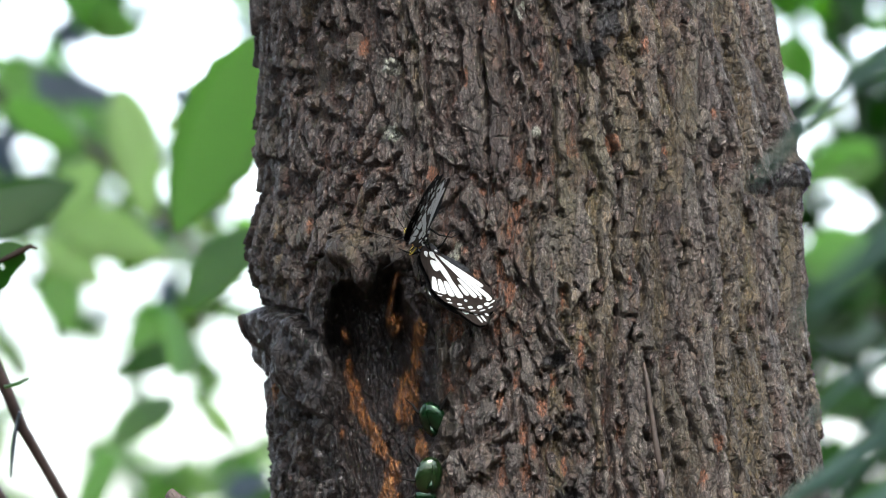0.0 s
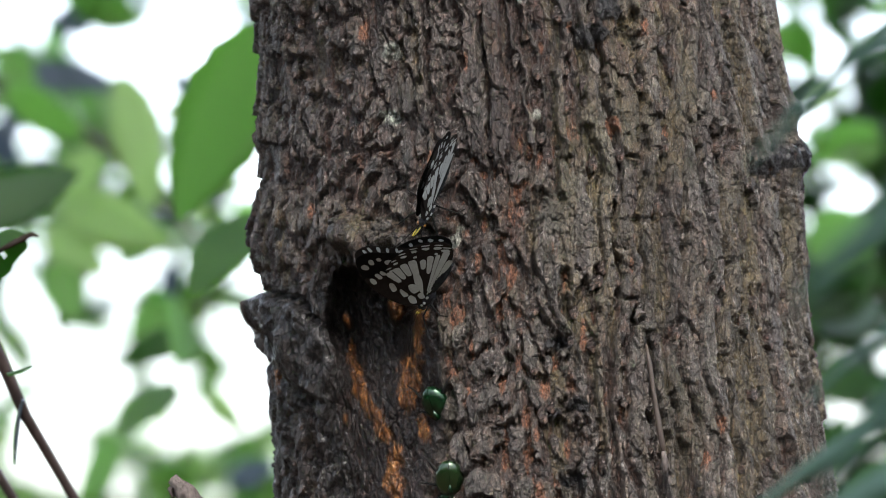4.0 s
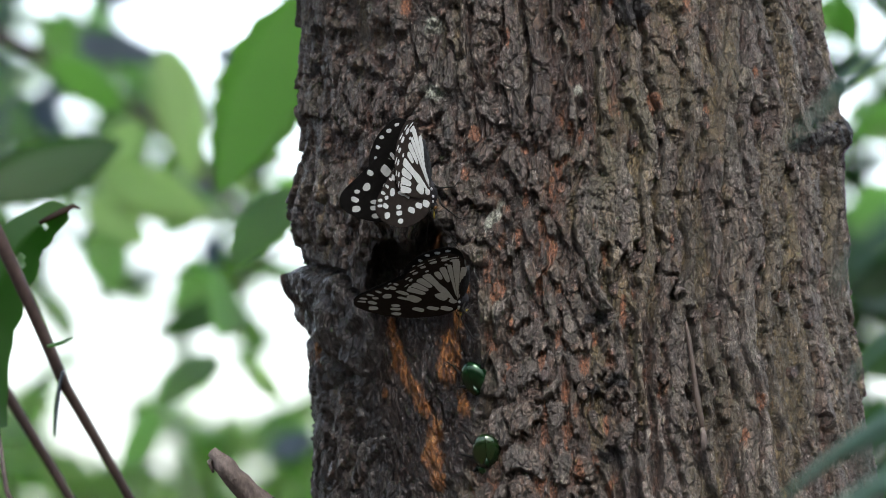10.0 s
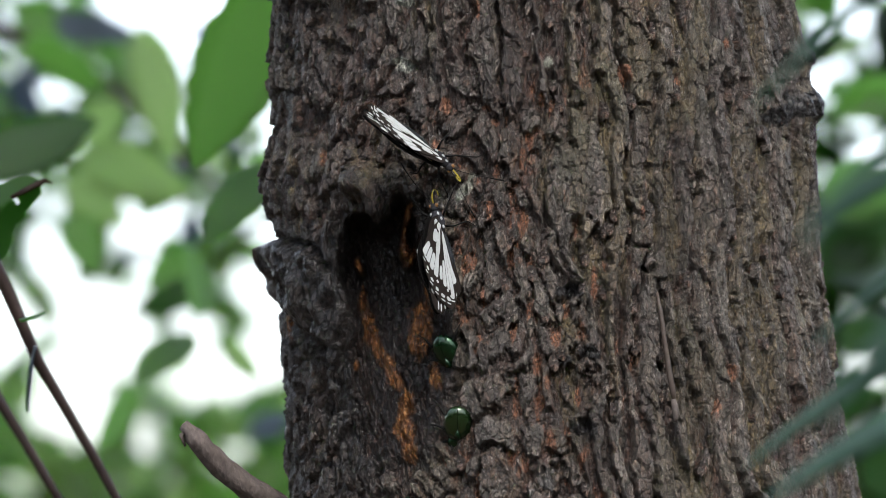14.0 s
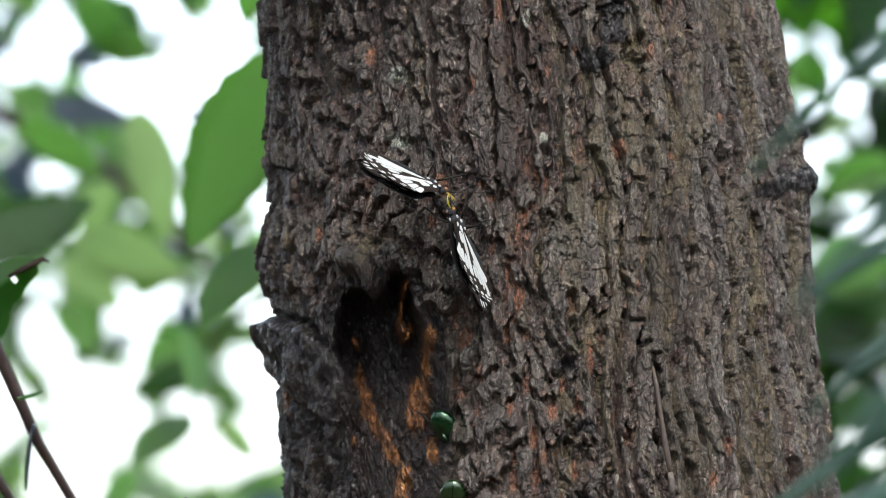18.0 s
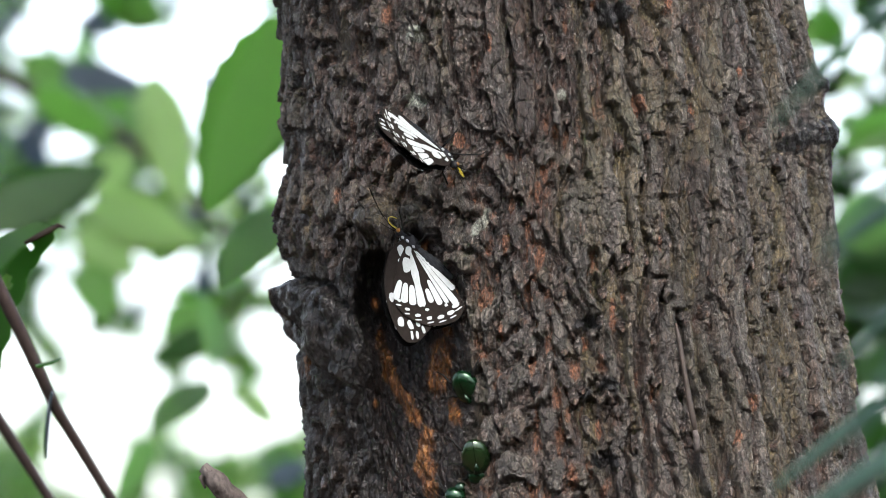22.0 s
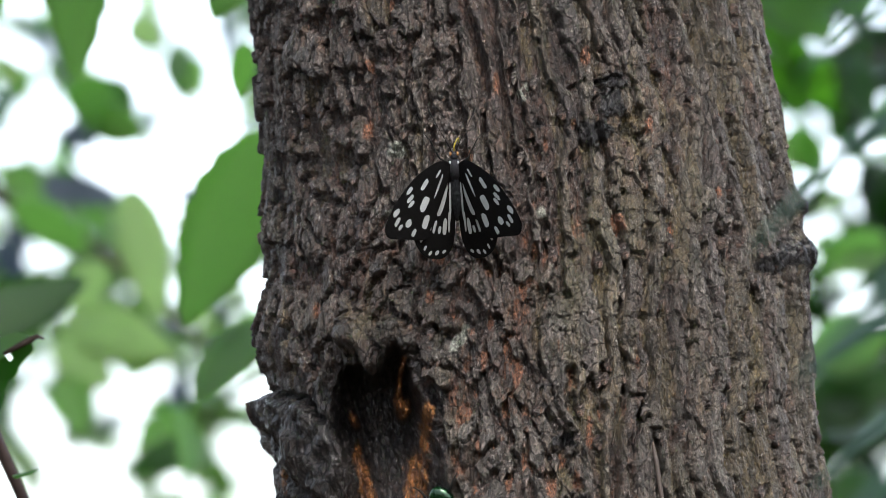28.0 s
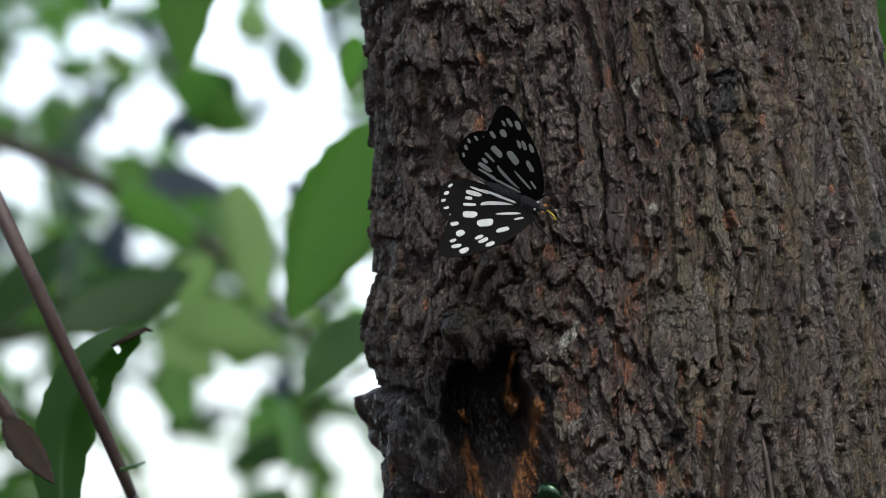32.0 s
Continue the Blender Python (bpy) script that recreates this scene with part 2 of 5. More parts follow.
WING_BLACK = surface("black_wing_scales", (0.00105, 0.000975, 0.000975), (0.0027, 0.0024, 0.00225), 4000, 0.9, 0.3, distance=0.0001)
WING_BROWN = surface("brown_black_underside", (0.006, 0.0045, 0.00375), (0.0135, 0.01013, 0.008625), 4000, 0.9, 0.3, distance=0.0001)
WING_WHITE = surface("white_wing_scales", (0.235, 0.245, 0.245), (0.33, 0.342, 0.34), 3000, 0.9, 0.3, distance=0.0001)
FUR_BLACK = surface("black_fur", (0.008, 0.008, 0.009), (0.028, 0.028, 0.032), 2500, 0.9, 0.8, distance=0.0002)
FUR_GREY = surface("grey_black_abdomen", (0.003, 0.003375, 0.00375), (0.02625, 0.0285, 0.0315), 1800, 0.9, 0.8, (1, 0.3, 1), distance=0.0002)
ORANGE = surface("orange_brown_eye", (0.09, 0.0375, 0.0075), (0.225, 0.105, 0.015), 2000, 0.3, 0.1)
YELLOW = surface("yellow_chitin", (0.255, 0.2025, 0.015), (0.4125, 0.33, 0.0375), 2000, 0.4, 0.1)
BEETLE = surface("green_metallic_chitin", (0.0008, 0.005, 0.002), (0.005, 0.038, 0.011), 260, 0.26, 0.25, metal=0.65, coat=0.3, distance=0.0001)
# olive shell, the golden sheen of its reflections mixed into the colour
BEETLE_GOLD = surface("olive_gold_sheen_chitin", (0.0012, 0.008, 0.003), (0.020, 0.046, 0.012), 180, 0.23, 0.2, (1, 0.2, 1), metal=0.6, coat=0.6, distance=0.0001)
BEETLE_LEG = surface("black_chitin", (0.004, 0.004, 0.004), (0.010, 0.0095, 0.009), 900, 0.88, 0.2)


# ---- mesh helpers ----
def part(name, bm, material, parent=None, label=""):
    """Links a bmesh as one mesh object under a thing or a part."""
    me = bpy.data.meshes.new(name)
    bm.to_mesh(me)
    bm.free()
    me.materials.append(material)
    ob = new(name, me)
    ob.parent = parent
    for p in me.polygons:
        p.use_smooth = True
    return tagged(ob, label)


def thing(name, m, label, category, group="", kind=""):
    ob = new(name)
    ob.empty_display_size = 0.005
    ob.matrix_world = m
    return tagged(ob, label, category, group, kind)


def tube(bm, points, radii, sides=8):
    """A round tube through points, closed at both ends."""
    pts = [Vector(p) for p in points]
    rings = []
    for i, p in enumerate(pts):
        d = (pts[min(i + 1, len(pts) - 1)] - pts[max(i - 1, 0)]).normalized()
        side = d.orthogonal().normalized() if i == 0 else (side - d * side.dot(d)).normalized()
        up = d.cross(side)
        r = radii[i] if isinstance(radii, (list, tuple)) else radii
        rings.append([bm.verts.new(p + (side * math.cos(a) + up * math.sin(a)) * r) for a in np.linspace(0, 2 * math.pi, sides, endpoint=False)])
    for a, b in zip(rings, rings[1:]):
        for i in range(sides):
            bm.faces.new((a[i], a[(i + 1) % sides], b[(i + 1) % sides], b[i]))
    bm.faces.new(rings[0][::-1])
    bm.faces.new(rings[-1])
    return bm


def curve_points(p0, p1, p2, p3, n=10):
    """Points on a cubic Bezier."""
    p = [Vector(q) for q in (p0, p1, p2, p3)]
    return [p[0] * (1 - t) ** 3 + p[1] * 3 * t * (1 - t) ** 2 + p[2] * 3 * t * t * (1 - t) + p[3] * t ** 3 for t in np.linspace(0, 1, n)]


def ball(bm, centre, size, segments=16, rings=10):
    """An ellipsoid."""
    m = Matrix.Translation(centre) @ Matrix.Diagonal((*size, 1))
    bmesh.ops.create_uvsphere(bm, u_segments=segments, v_segments=rings, radius=1, matrix=m)
    return bm


# ---- vectorised noise for the bark's relief ----
def hashed(ix, iy, seed):
    h = (ix.astype(np.int64) * 374761393 + iy.astype(np.int64) * 668265263 + seed * 974634777) & 0xFFFFFFFF
    h = ((h ^ (h >> 13)) * 1274126177) & 0xFFFFFFFF
    h = ((h ^ (h >> 16)) * 2246822519) & 0xFFFFFFFF
    return ((h ^ (h >> 15)) & 0xFFFFFF) / float(0xFFFFFF)


def smooth(a, b, x):
    t = np.clip((x - a) / (b - a), 0, 1)
    return t * t * (3 - 2 * t)


def value_noise(x, y, seed):
    ix, iy = np.floor(x), np.floor(y)
    fx, fy = x - ix, y - iy
    fx, fy = fx * fx * fx * (fx * (fx * 6 - 15) + 10), fy * fy * fy * (fy * (fy * 6 - 15) + 10)
    a, b = hashed(ix, iy, seed), hashed(ix + 1, iy, seed)
    c, d = hashed(ix, iy + 1, seed), hashed(ix + 1, iy + 1, seed)
    return (a + (b - a) * fx) * (1 - fy) + (c + (d - c) * fx) * fy


def layered(x, y, seed, octaves=4):
    s, w = 0, 0
    for k in range(octaves):
        s = s + value_noise(x * 2 ** k, y * 2 ** k, seed + 17 * k) * 0.55 ** k
        w += 0.55 ** k
    return s / w


def cells(x, y, seed):
    """Distances to the nearest and second cell point, the nearest cell's own number, and the offset within it."""
    ix, iy = np.floor(x), np.floor(y)
    f1, f2 = np.full(x.shape, 9.0), np.full(x.shape, 9.0)
    own, ox, oy = np.zeros(x.shape), np.zeros(x.shape), np.zeros(x.shape)
    for i in (-1, 0, 1):
        for j in (-1, 0, 1):
            cx, cy = ix + i, iy + j
            dx, dy = x - cx - hashed(cx, cy, seed), y - cy - hashed(cx, cy, seed + 5)
            d = np.sqrt(dx * dx + dy * dy)
            near = d < f1
            f2 = np.where(near, f1, np.minimum(f2, d))
            own, ox, oy = np.where(near, hashed(cx, cy, seed + 9), own), np.where(near, dx, ox), np.where(near, dy, oy)
            f1 = np.where(near, d, f1)
    return f1, f2, own, ox, oy


def inside_outline(u, v, outline):
    """Signed distance to a closed outline, positive inside."""
    dist, inside = np.full(u.shape, 1e9), np.zeros(u.shape, bool)
    for (x0, y0), (x1, y1) in zip(outline, outline[1:] + outline[:1]):
        ex, ey = x1 - x0, y1 - y0
        t = np.clip(((u - x0) * ex + (v - y0) * ey) / (ex * ex + ey * ey), 0, 1)
        dist = np.minimum(dist, np.hypot(u - x0 - t * ex, v - y0 - t * ey))
        if y0 != y1:
            inside ^= ((y0 > v) != (y1 > v)) & (u < ex * (v - y0) / ey + x0)
    return np.where(inside, dist, -dist)


# ---- the trunk ----
# height along the trunk, its two outer edges as seen from the eye, in millimetres
TRUNK_EDGES = [(-1800, -78, 190), (-600, -68, 168), (-190, -61, 153), (-112, -59.4, 139.5), (-84, -61, 134), (-52, -61.5, 129.5), (-32, -63.5, 127),
               (-2, -65.5, 126), (28, -64, 124), (58, -64.5, 120), (88, -66.5, 115.5), (132, -70.5, 108), (200, -75, 102), (600, -105, 62), (3200, -260, -150)]
AXIS_Y = 0.1


def trunk_section(z):
    """Middle and radius of the trunk at height z (metres)."""
    zz = np.asarray(z) * 1000
    t = np.array(TRUNK_EDGES, float)
    left, right = np.interp(zz, t[:, 0], t[:, 1]), np.interp(zz, t[:, 0], t[:, 2])
    return (left + right) / 2 * 1.05e-3, (right - left) / 2 * 1.049e-3


def on_bark(u, v, lift=0.0):
    """The place in the plan where the sight line over (u, v) millimetres meets the trunk, lifted towards the eye."""
    eye, way = Vector((0, -2, 0)), Vector((u / 1000, 2, v / 1000))
    c, r = trunk_section(v / 1000)
    px, py = eye.x - float(c), eye.y - AXIS_Y
    a, b, k = way.x ** 2 + way.y ** 2, px * way.x + py * way.y, px * px + py * py - float(r) ** 2
    t = (-b - math.sqrt(max(b * b - a * k, 0))) / a
    return eye + way * (t - lift / 2)


HOLLOW = [(-40.0, -13.0), (-34.7, -11.6), (-29.4, -12.4), (-28.0, -15.2), (-25.0, -11.7), (-21.4, -5.0), (-18.7, -3.1), (-15.8, -7.2), (-13.5, -10.2), (-12.2, -19.1), (-8.5, -23.3), (-5.4, -29.0), (-2.4, -40.0), (-1.4, -50.9),
          (0.2, -56.9), (0.4, -67.5), (-2.4, -76.8), (-5.0, -83.8), (-9.4, -99.0), (-33.0, -99.0), (-35.6, -83.3), (-38.9, -71.4), (-41.0, -60.8), (-37.9, -52.6), (-39.5, -44.4), (-42.4, -33.7), (-41.4, -19.6)]
# the callus lip beside the hollow
LIP = [(-95, -20.5), (-71.4, -22.0), (-62.6, -21.0), (-51.5, -24.7), (-43.4, -34.0), (-38.4, -45.6), (-38.6, -51.5), (-42.2, -60.5), (-48.0, -57.0), (-53.8, -52.3), (-59.5, -45.1), (-62.5, -36), (-67, -30.5), (-95, -28.5)]
# clefts: points along each, half width, depth, in millimetres
CLEFTS = [(((-41.5, -4), (-41, 3), (-35, 8), (-28, 6.5), (-24.5, 1)), 0.9, 2.6), (((-74, -17.0), (-64.3, -19.2), (-57.9, -21.4), (-51.4, -24.1), (-45, -31)), 1.2, 4.0), (((-48.8, -57), (-48.0, -66), (-47.3, -79), (-49, -92)), 2.6, 5.5), (((-36.5, -78), (-35.0, -84), (-33.5, -97)), 0.9, 3.5),
          (((-57, -64), (-55, -80), (-56.5, -98)), 1.2, 3.0), (((-14, -6), (-11.5, -17), (-8.0, -23), (-4.8, -32), (-4.6, -42)), 1.7, 4.5), (((0.8, -55), (2.4, -62), (0.5, -72), (-3, -79)), 1.5, 4.0),
          (((72.3, -36), (73.4, -55), (74.0, -70), (73.0, -81)), 1.3, 3.5), (((102.8, 72), (102.2, 62), (104, 52)), 1.3, 3.2), (((92.5, 54), (93.2, 40), (90, 35)), 1.2, 3.0), (((61, -22), (64, -24.5), (68, -24)), 1.0, 2.5),
          (((64, 88.4), (58, 89.2), (53, 87)), 0.8, 2.4), (((41, 88), (44, 85), (49, 88)), 1.0, 2.6), (((62, 30), (65, 26.2), (70, 25)), 1.0, 2.6), (((40, -39), (44, -38.6), (37, -43)), 1.5, 3.0), (((94, 93), (99, 92), (103, 93)), 0.7, 2.2)]
# bare wood in the hollow: place, half width, half height, slant
WOOD = [(-33.4, -43, 1.9, 5, 0.1), (-32.0, -50, 2.6, 7, 0.3), (-29.6, -56.5, 3.2, 8, 0.45), (-26.2, -63.5, 3.4, 8, 0.5), (-22.6, -70, 3.0, 7, 0.5), (-18.2, -80, 4.2, 6, 0.2), (-19.0, -88, 4.8, 6, 0), (-17.2, -96, 4.0, 5, 0),
        (-12.0, -49.5, 5.6, 9, 0), (-13.0, -57.5, 4.4, 8, 0), (-9.2, -30.5, 2.8, 6, 0), (-9.6, -39.5, 2.0, 6, 0), (-17.2, -27.5, 3.4, 4, 0), (-7.5, -70, 3, 6, 0.3), (-35.6, -65.6, 1.2, 2.4, 0), (-59.1, -51.5, 2.6, 5.5, 0), (-58.4, -45.5, 1.5, 3, 0)]
SPLINTERS = [(-34.5, -31.0, 1.9, 3.6, 0.3), (-17.2, -12.5, 1.5, 4.5, -0.2), (-18.4, -20, 1.4, 5, -0.1), (-17.6, -27, 2.6, 4.4, 0.1)]
# scaled-off spots of red inner bark
SCALED = [(11.6, -11.2, 1.6, 5), (23.6, -14.8, 2.0, 6), (19.3, -27.4, 2.0, 6), (49.4, -37.4, 1.7, 8), (38.6, -46.7, 2.6, 3), (35.3, -56.1, 2.6, 6), (28.5, -66, 1.8, 5), (44.4, -53.4, 1.5, 5), (62.7, -65.4, 1.5, 4.5), (29.5, -79, 3.4, 4),
          (33.1, -93.4, 2.6, 6), (44.4, -98.7, 2, 4), (43.1, -77.4, 1.5, 5), (107.6, -32.1, 1.5, 3), (97, -68, 2.2, 5), (92.4, -81, 1.8, 4), (19.8, -53.4, 1.7, 5), (31.8, -72, 1.6, 4), (97.1, 79.6, 1.3, 5), (71.2, 72.5, 1.6, 4),
          (60.2, 36.8, 2.6, 5)]
SCALED_HIGH = [(45, 73, 1.6, 3), (95.7, 47.5, 1.7, 4), (80, 32.5, 1.4, 5), (64.7, 124, 1.8, 6), (50, 97.3, 1.7, 4), (35.2, 65.6, 1.4, 4), (-28.9, 70.8, 1.4, 5), (-20.2, 115.6, 1.5, 5), (-27.7, 93.9, 1.2, 4), (17.7, 86.5, 1.3, 6),
               (24.9, 124.9, 1.4, 5), (6.2, 120.1, 1.4, 5), (-4.2, 26.6, 1.9, 3.6), (13.7, 20.5, 1.8, 1.8), (25.7, 13.2, 1.8, 4), (30.5, 28.4, 1.5, 4), (9, -40, 1.4, 5), (8, 60, 1.2, 5), (-48, 8, 1.4, 4), (-7, 12, 1.8, 4), (66, -12, 1.0, 4), (14, 3, 2.0, 4)]
LICHEN = [(-19.0, 64.4, 2.8, 3.4, 0), (-18.6, 41, 3.6, 2.6, 0), (2.0, -3.6, 2.4, 6.2, -0.5), (27.2, 83.7, 2.0, 4, 0), (33.3, 41.2, 2.0, 2.4, 0)]


def along(u, v, points):
    """Distance to a broken line."""
    dist = np.full(u.shape, 1e9)
    for (x0, y0), (x1, y1) in zip(points, points[1:]):
        ex, ey = x1 - x0, y1 - y0
        t = np.clip(((u - x0) * ex + (v - y0) * ey) / (ex * ex + ey * ey), 0, 1)
        dist = np.minimum(dist, np.hypot(u - x0 - t * ex, v - y0 - t * ey))
    return dist


def slots(x, row, seed):
    """Uneven slots along a line: distance to the nearest border, the slot's own number, and the offset from its middle."""
    ix = np.floor(x)
    f1, f2 = np.full(x.shape, 9.0), np.full(x.shape, 9.0)
    own, off = np.zeros(x.shape), np.zeros(x.shape)
    for i in (-1, 0, 1):
        d = x - ix - i - 0.04 - 0.92 * hashed(ix + i, row, seed)
        near = np.abs(d) < f1
        f2 = np.where(near, f1, np.minimum(f2, np.abs(d)))
        own, off = np.where(near, hashed(ix + i, row, seed + 9), own), np.where(near, d, off)
        f1 = np.where(near, np.abs(d), f1)
    return (f2 - f1) / 2, own, off


def patches(u, v, spots, seed):
    """A ragged mask of slanted oval patches."""
    w = layered(u / 2.2, v / 3.5, seed, 3) - 0.5
    mask = np.zeros(u.shape)
    for s in spots:
        x, y, a, b = s[:4]
        dy = v - y
        dx = u - x + (s[4] if len(s) > 4 else 0) * dy
        mask = np.maximum(mask, 1 - smooth(0.75, 1.1, np.hypot(dx / a, dy / b) + w * 1.1))
    return mask


def soft_patches(u, v, spots, seed):
    """Slanted oval patches that fade outwards; the material breaks up their edges."""
    w = layered(u / 2.5, v / 4, seed, 3) - 0.5
    mask = np.zeros(u.shape)
    for s in spots:
        x, y, a, b = s[:4]
        dy = v - y
        dx = u - x + (s[4] if len(s) > 4 else 0) * dy
        mask = np.maximum(mask, 1 - smooth(0.2, 1.35, np.hypot(dx / a, dy / b) + w * 0.8))
    return mask


def build_trunk():
    theta = np.concatenate([np.arange(-97, 97, 0.2), np.linspace(97, 263, 28)[:-1]])
    zs = np.concatenate([-1.9 + 1.76 * np.linspace(0, 1, 60) ** 0.55, np.arange(-0.1385, 0.162, 0.0004), 0.165 + 2.9 * np.linspace(0, 1, 60) ** 1.8])
    th, z = np.meshgrid(np.radians(theta), zs)
    c, r = trunk_section(z)
    bx, by = c + r * np.sin(th), AXIS_Y - r * np.cos(th)
    u, v = bx * 2000 / (2 + by), z * 2000 / (2 + by)
    front = np.cos(th) > -0.1
    s, h = th * 100.0, z * 1000.0       # millimetres round and up the trunk
    wx, wy = layered(s / 14, h / 24, 3) - 0.5, layered(s / 14, h / 24, 4) - 0.5
    jx, jy = layered(s / 2.4, h / 3.2, 5, 3) - 0.5, layered(s / 2.4, h / 3.2, 6, 3) - 0.5
    # long ridges on the upper right, each split across into plates whose lower edges stand off
    ridged = smooth(0.34, 0.66, smooth(-5, 85, u + 50 * smooth(0, 70, v)) + 0.9 * wx + 0.4 * jx)
    drift = 26 * (layered(s / 34, h / 80, 19, 2) - 0.5)
    column, own2, px = slots((s + drift + 11 * wx + 1.8 * jx) / 8.4 + 40, np.zeros(s.shape), 23)
    split, own4, py = slots((h + 14 * wy + 3.0 * jy) / 38 + own2 * 31 + 0.35 * px, np.floor(own2 * 997), 29)
    width = 0.07 + 0.24 * smooth(0.35, 0.7, layered(s / 9, h / 60, 21, 2))
    side2 = smooth(width, width + 0.13, column)
    long_plates = side2 * (3.7 + 2.0 * own4 - 0.8 * py + 1.6 * px * (own2 - 0.5)) - 0.6 * (1 - smooth(0.004, 0.02, split)) * side2
    # short knobby plates on the left and round the hollow
    f1, f2, own, ox, oy = cells((s + drift + 12 * wx + 2.6 * jx) / 8.8, (h + 16 * wy + 3.0 * jy) / 16, 11)
    gap = 0.05 + 0.22 * smooth(0.3, 0.7, layered(s / 8, h / 12, 25, 2))
    side1 = smooth(gap, gap + 0.18, f2 - f1)
    short_plates = side1 * (1.8 + 2.9 * own - 1.3 * oy + 1.6 * ox * (own - 0.5))
    plates = short_plates * (1 - ridged) + long_plates * ridged
    side = side1 * (1 - ridged) + side2 * ridged
    # thin scales lying on the plates, and hairline cracks between them
    k1, k2, own3, qx, qy = cells((s + 5 * wx + 1.8 * jx) / 3.6, (h + 5 * wy + 2.0 * jy) / 6.0, 37)
    flaky = 0.35 + 1.1 * smooth(0.35, 0.65, layered(s / 11, h / 20, 45, 3))
    scales = flaky * (0.7 * (own3 - 0.5) + 0.8 * qx * (own3 - 0.5) - 0.3 * qy) - 0.55 * (1 - smooth(0.0, 0.08, k2 - k1))
    n1, n2, own5, nx, ny = cells((s + 0.9 * jx) / 1.5, (h + 0.9 * jy) / 2.1, 43)
    crumbs = (0.3 + 0.8 * flaky) * (0.5 * (own5 - 0.5) + 0.6 * nx * (own5 - 0.5) - 0.15 * ny)
    rough = layered(s / 3.0, h / 5.5, 51, 4) - 0.5
    fine = layered(s / 0.9, h / 1.5, 55, 2) - 0.5
    lumps = layered(s / 5.5, h / 7, 59, 3) - 0.5
    fibre = layered(s / 0.9, h / 8, 57, 3) - 0.5
    waves = layered(s / 18, h / 34, 61, 3) - 0.5
    crack = 1 - smooth(0.0, 0.035, np.abs(layered((s + wx * 6) / 10, h / 30, 71, 4) - 0.5))
    d = plates - 2.6 - 0.8 * ridged + (0.55 + 0.45 * side) * scales + (0.75 - 0.25 * side) * crumbs + 1.2 * rough * (1 - 0.3 * side) + 0.6 * fine + (1.6 - 1.1 * side) * fibre + 2.6 * waves - 0.9 * crack
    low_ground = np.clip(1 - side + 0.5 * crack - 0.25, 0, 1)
    # swellings: callus lip beside the hollow, the knob over it with a hanging drip, small knots
    lip_in = inside_outline(u + 3 * wx + jx, v + 3 * wy + jy, LIP)
    lip = smooth(-0.6, 3.2, lip_in)
    swells = layered(s / 11, h / 13, 69, 3) - 0.5
    d = d * (1 - 0.8 * lip) + 9.0 * lip * (0.85 + 1.3 * swells + 0.4 * lumps)
    knob = np.exp(-(((u + 33.6) / 6.4) ** 2 + ((v - 0.2) / 6.4) ** 2) ** 1.5)
    sodden = smooth(-18, -40, u + 14 * wx) * smooth(-12, -28, v + 12 * wy) * front
    d = d * (1 - 0.5 * sodden) + sodden * (1.8 * lumps + 3.0 * swells + 5.0 * (layered((s + wx * 6) / 7, h / 24, 67, 3) - 0.5))
    drip = np.exp(-(((u + 28.0) / 3.0) ** 2 + ((v + 7.5) / 7.0) ** 2) ** 1.4)
    d = d * (1 - 0.8 * np.maximum(knob, drip)) + 8.5 * knob + 5.5 * drip
    for x, y, a, b, k in ((125, 27, 4.5, 4.5, 3.4), (126, 22, 4, 2.6, 2.0), (122, 43, 4, 4, 3.0), (-66, 38, 8, 7, 2.4), (-68, -2, 9, 11, 4.6), (34, 41, 2.2, 2.2, 3.0), (67, -2, 5, 5, 1.5), (30.4, 39, 2.6, 2.4, 2.0), (112, -18, 3, 3, 2.0)):
        d = d + k * np.exp(-((u - x) / a) ** 2 - ((v - y) / b) ** 2) * front
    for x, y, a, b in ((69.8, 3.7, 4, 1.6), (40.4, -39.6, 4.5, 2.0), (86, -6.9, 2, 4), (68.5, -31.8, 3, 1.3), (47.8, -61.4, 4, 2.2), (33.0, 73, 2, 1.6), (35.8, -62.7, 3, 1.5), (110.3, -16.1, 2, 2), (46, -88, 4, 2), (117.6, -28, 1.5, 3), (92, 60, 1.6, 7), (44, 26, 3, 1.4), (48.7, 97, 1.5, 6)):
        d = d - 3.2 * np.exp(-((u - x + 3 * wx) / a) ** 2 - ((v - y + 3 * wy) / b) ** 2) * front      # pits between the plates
    for line, half, deep in CLEFTS:
        near = along(u + 3.0 * wx + 1.6 * jx, v + 3.0 * wy + 1.6 * jy, line)
        d = d - deep * (1 - smooth(0.25 * half, 1.5 * half, near)) * front
    # the hollow
    depth_in = inside_outline(u + 3 * wx + 1.5 * jx, v + 3 * wy + 1.5 * jy, HOLLOW)
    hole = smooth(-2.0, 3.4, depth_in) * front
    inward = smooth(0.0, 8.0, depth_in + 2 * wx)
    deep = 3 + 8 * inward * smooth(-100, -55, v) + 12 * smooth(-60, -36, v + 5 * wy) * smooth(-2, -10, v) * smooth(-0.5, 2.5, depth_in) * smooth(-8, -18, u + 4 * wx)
    fibres = layered((s + 0.35 * h + 4 * wx) / 3.6, (h + 6 * wy) / 15, 81, 4) - 0.5
    rotten = cells((s + 0.3 * h + 3 * jx) / 4.5, (h + 3 * jy) / 13, 83)
    sunk = hole * (deep - 4.0 * fibres - 2.2 * rough - 0.7 * fine - 2.4 * lumps - 1.8 * smooth(0, 0.2, rotten[1] - rotten[0]) * rotten[2] - 0.8 * crumbs)      # straight into the trunk
    d = d * (1 - hole)
    wood = soft_patches(u, v, WOOD, 91) * front
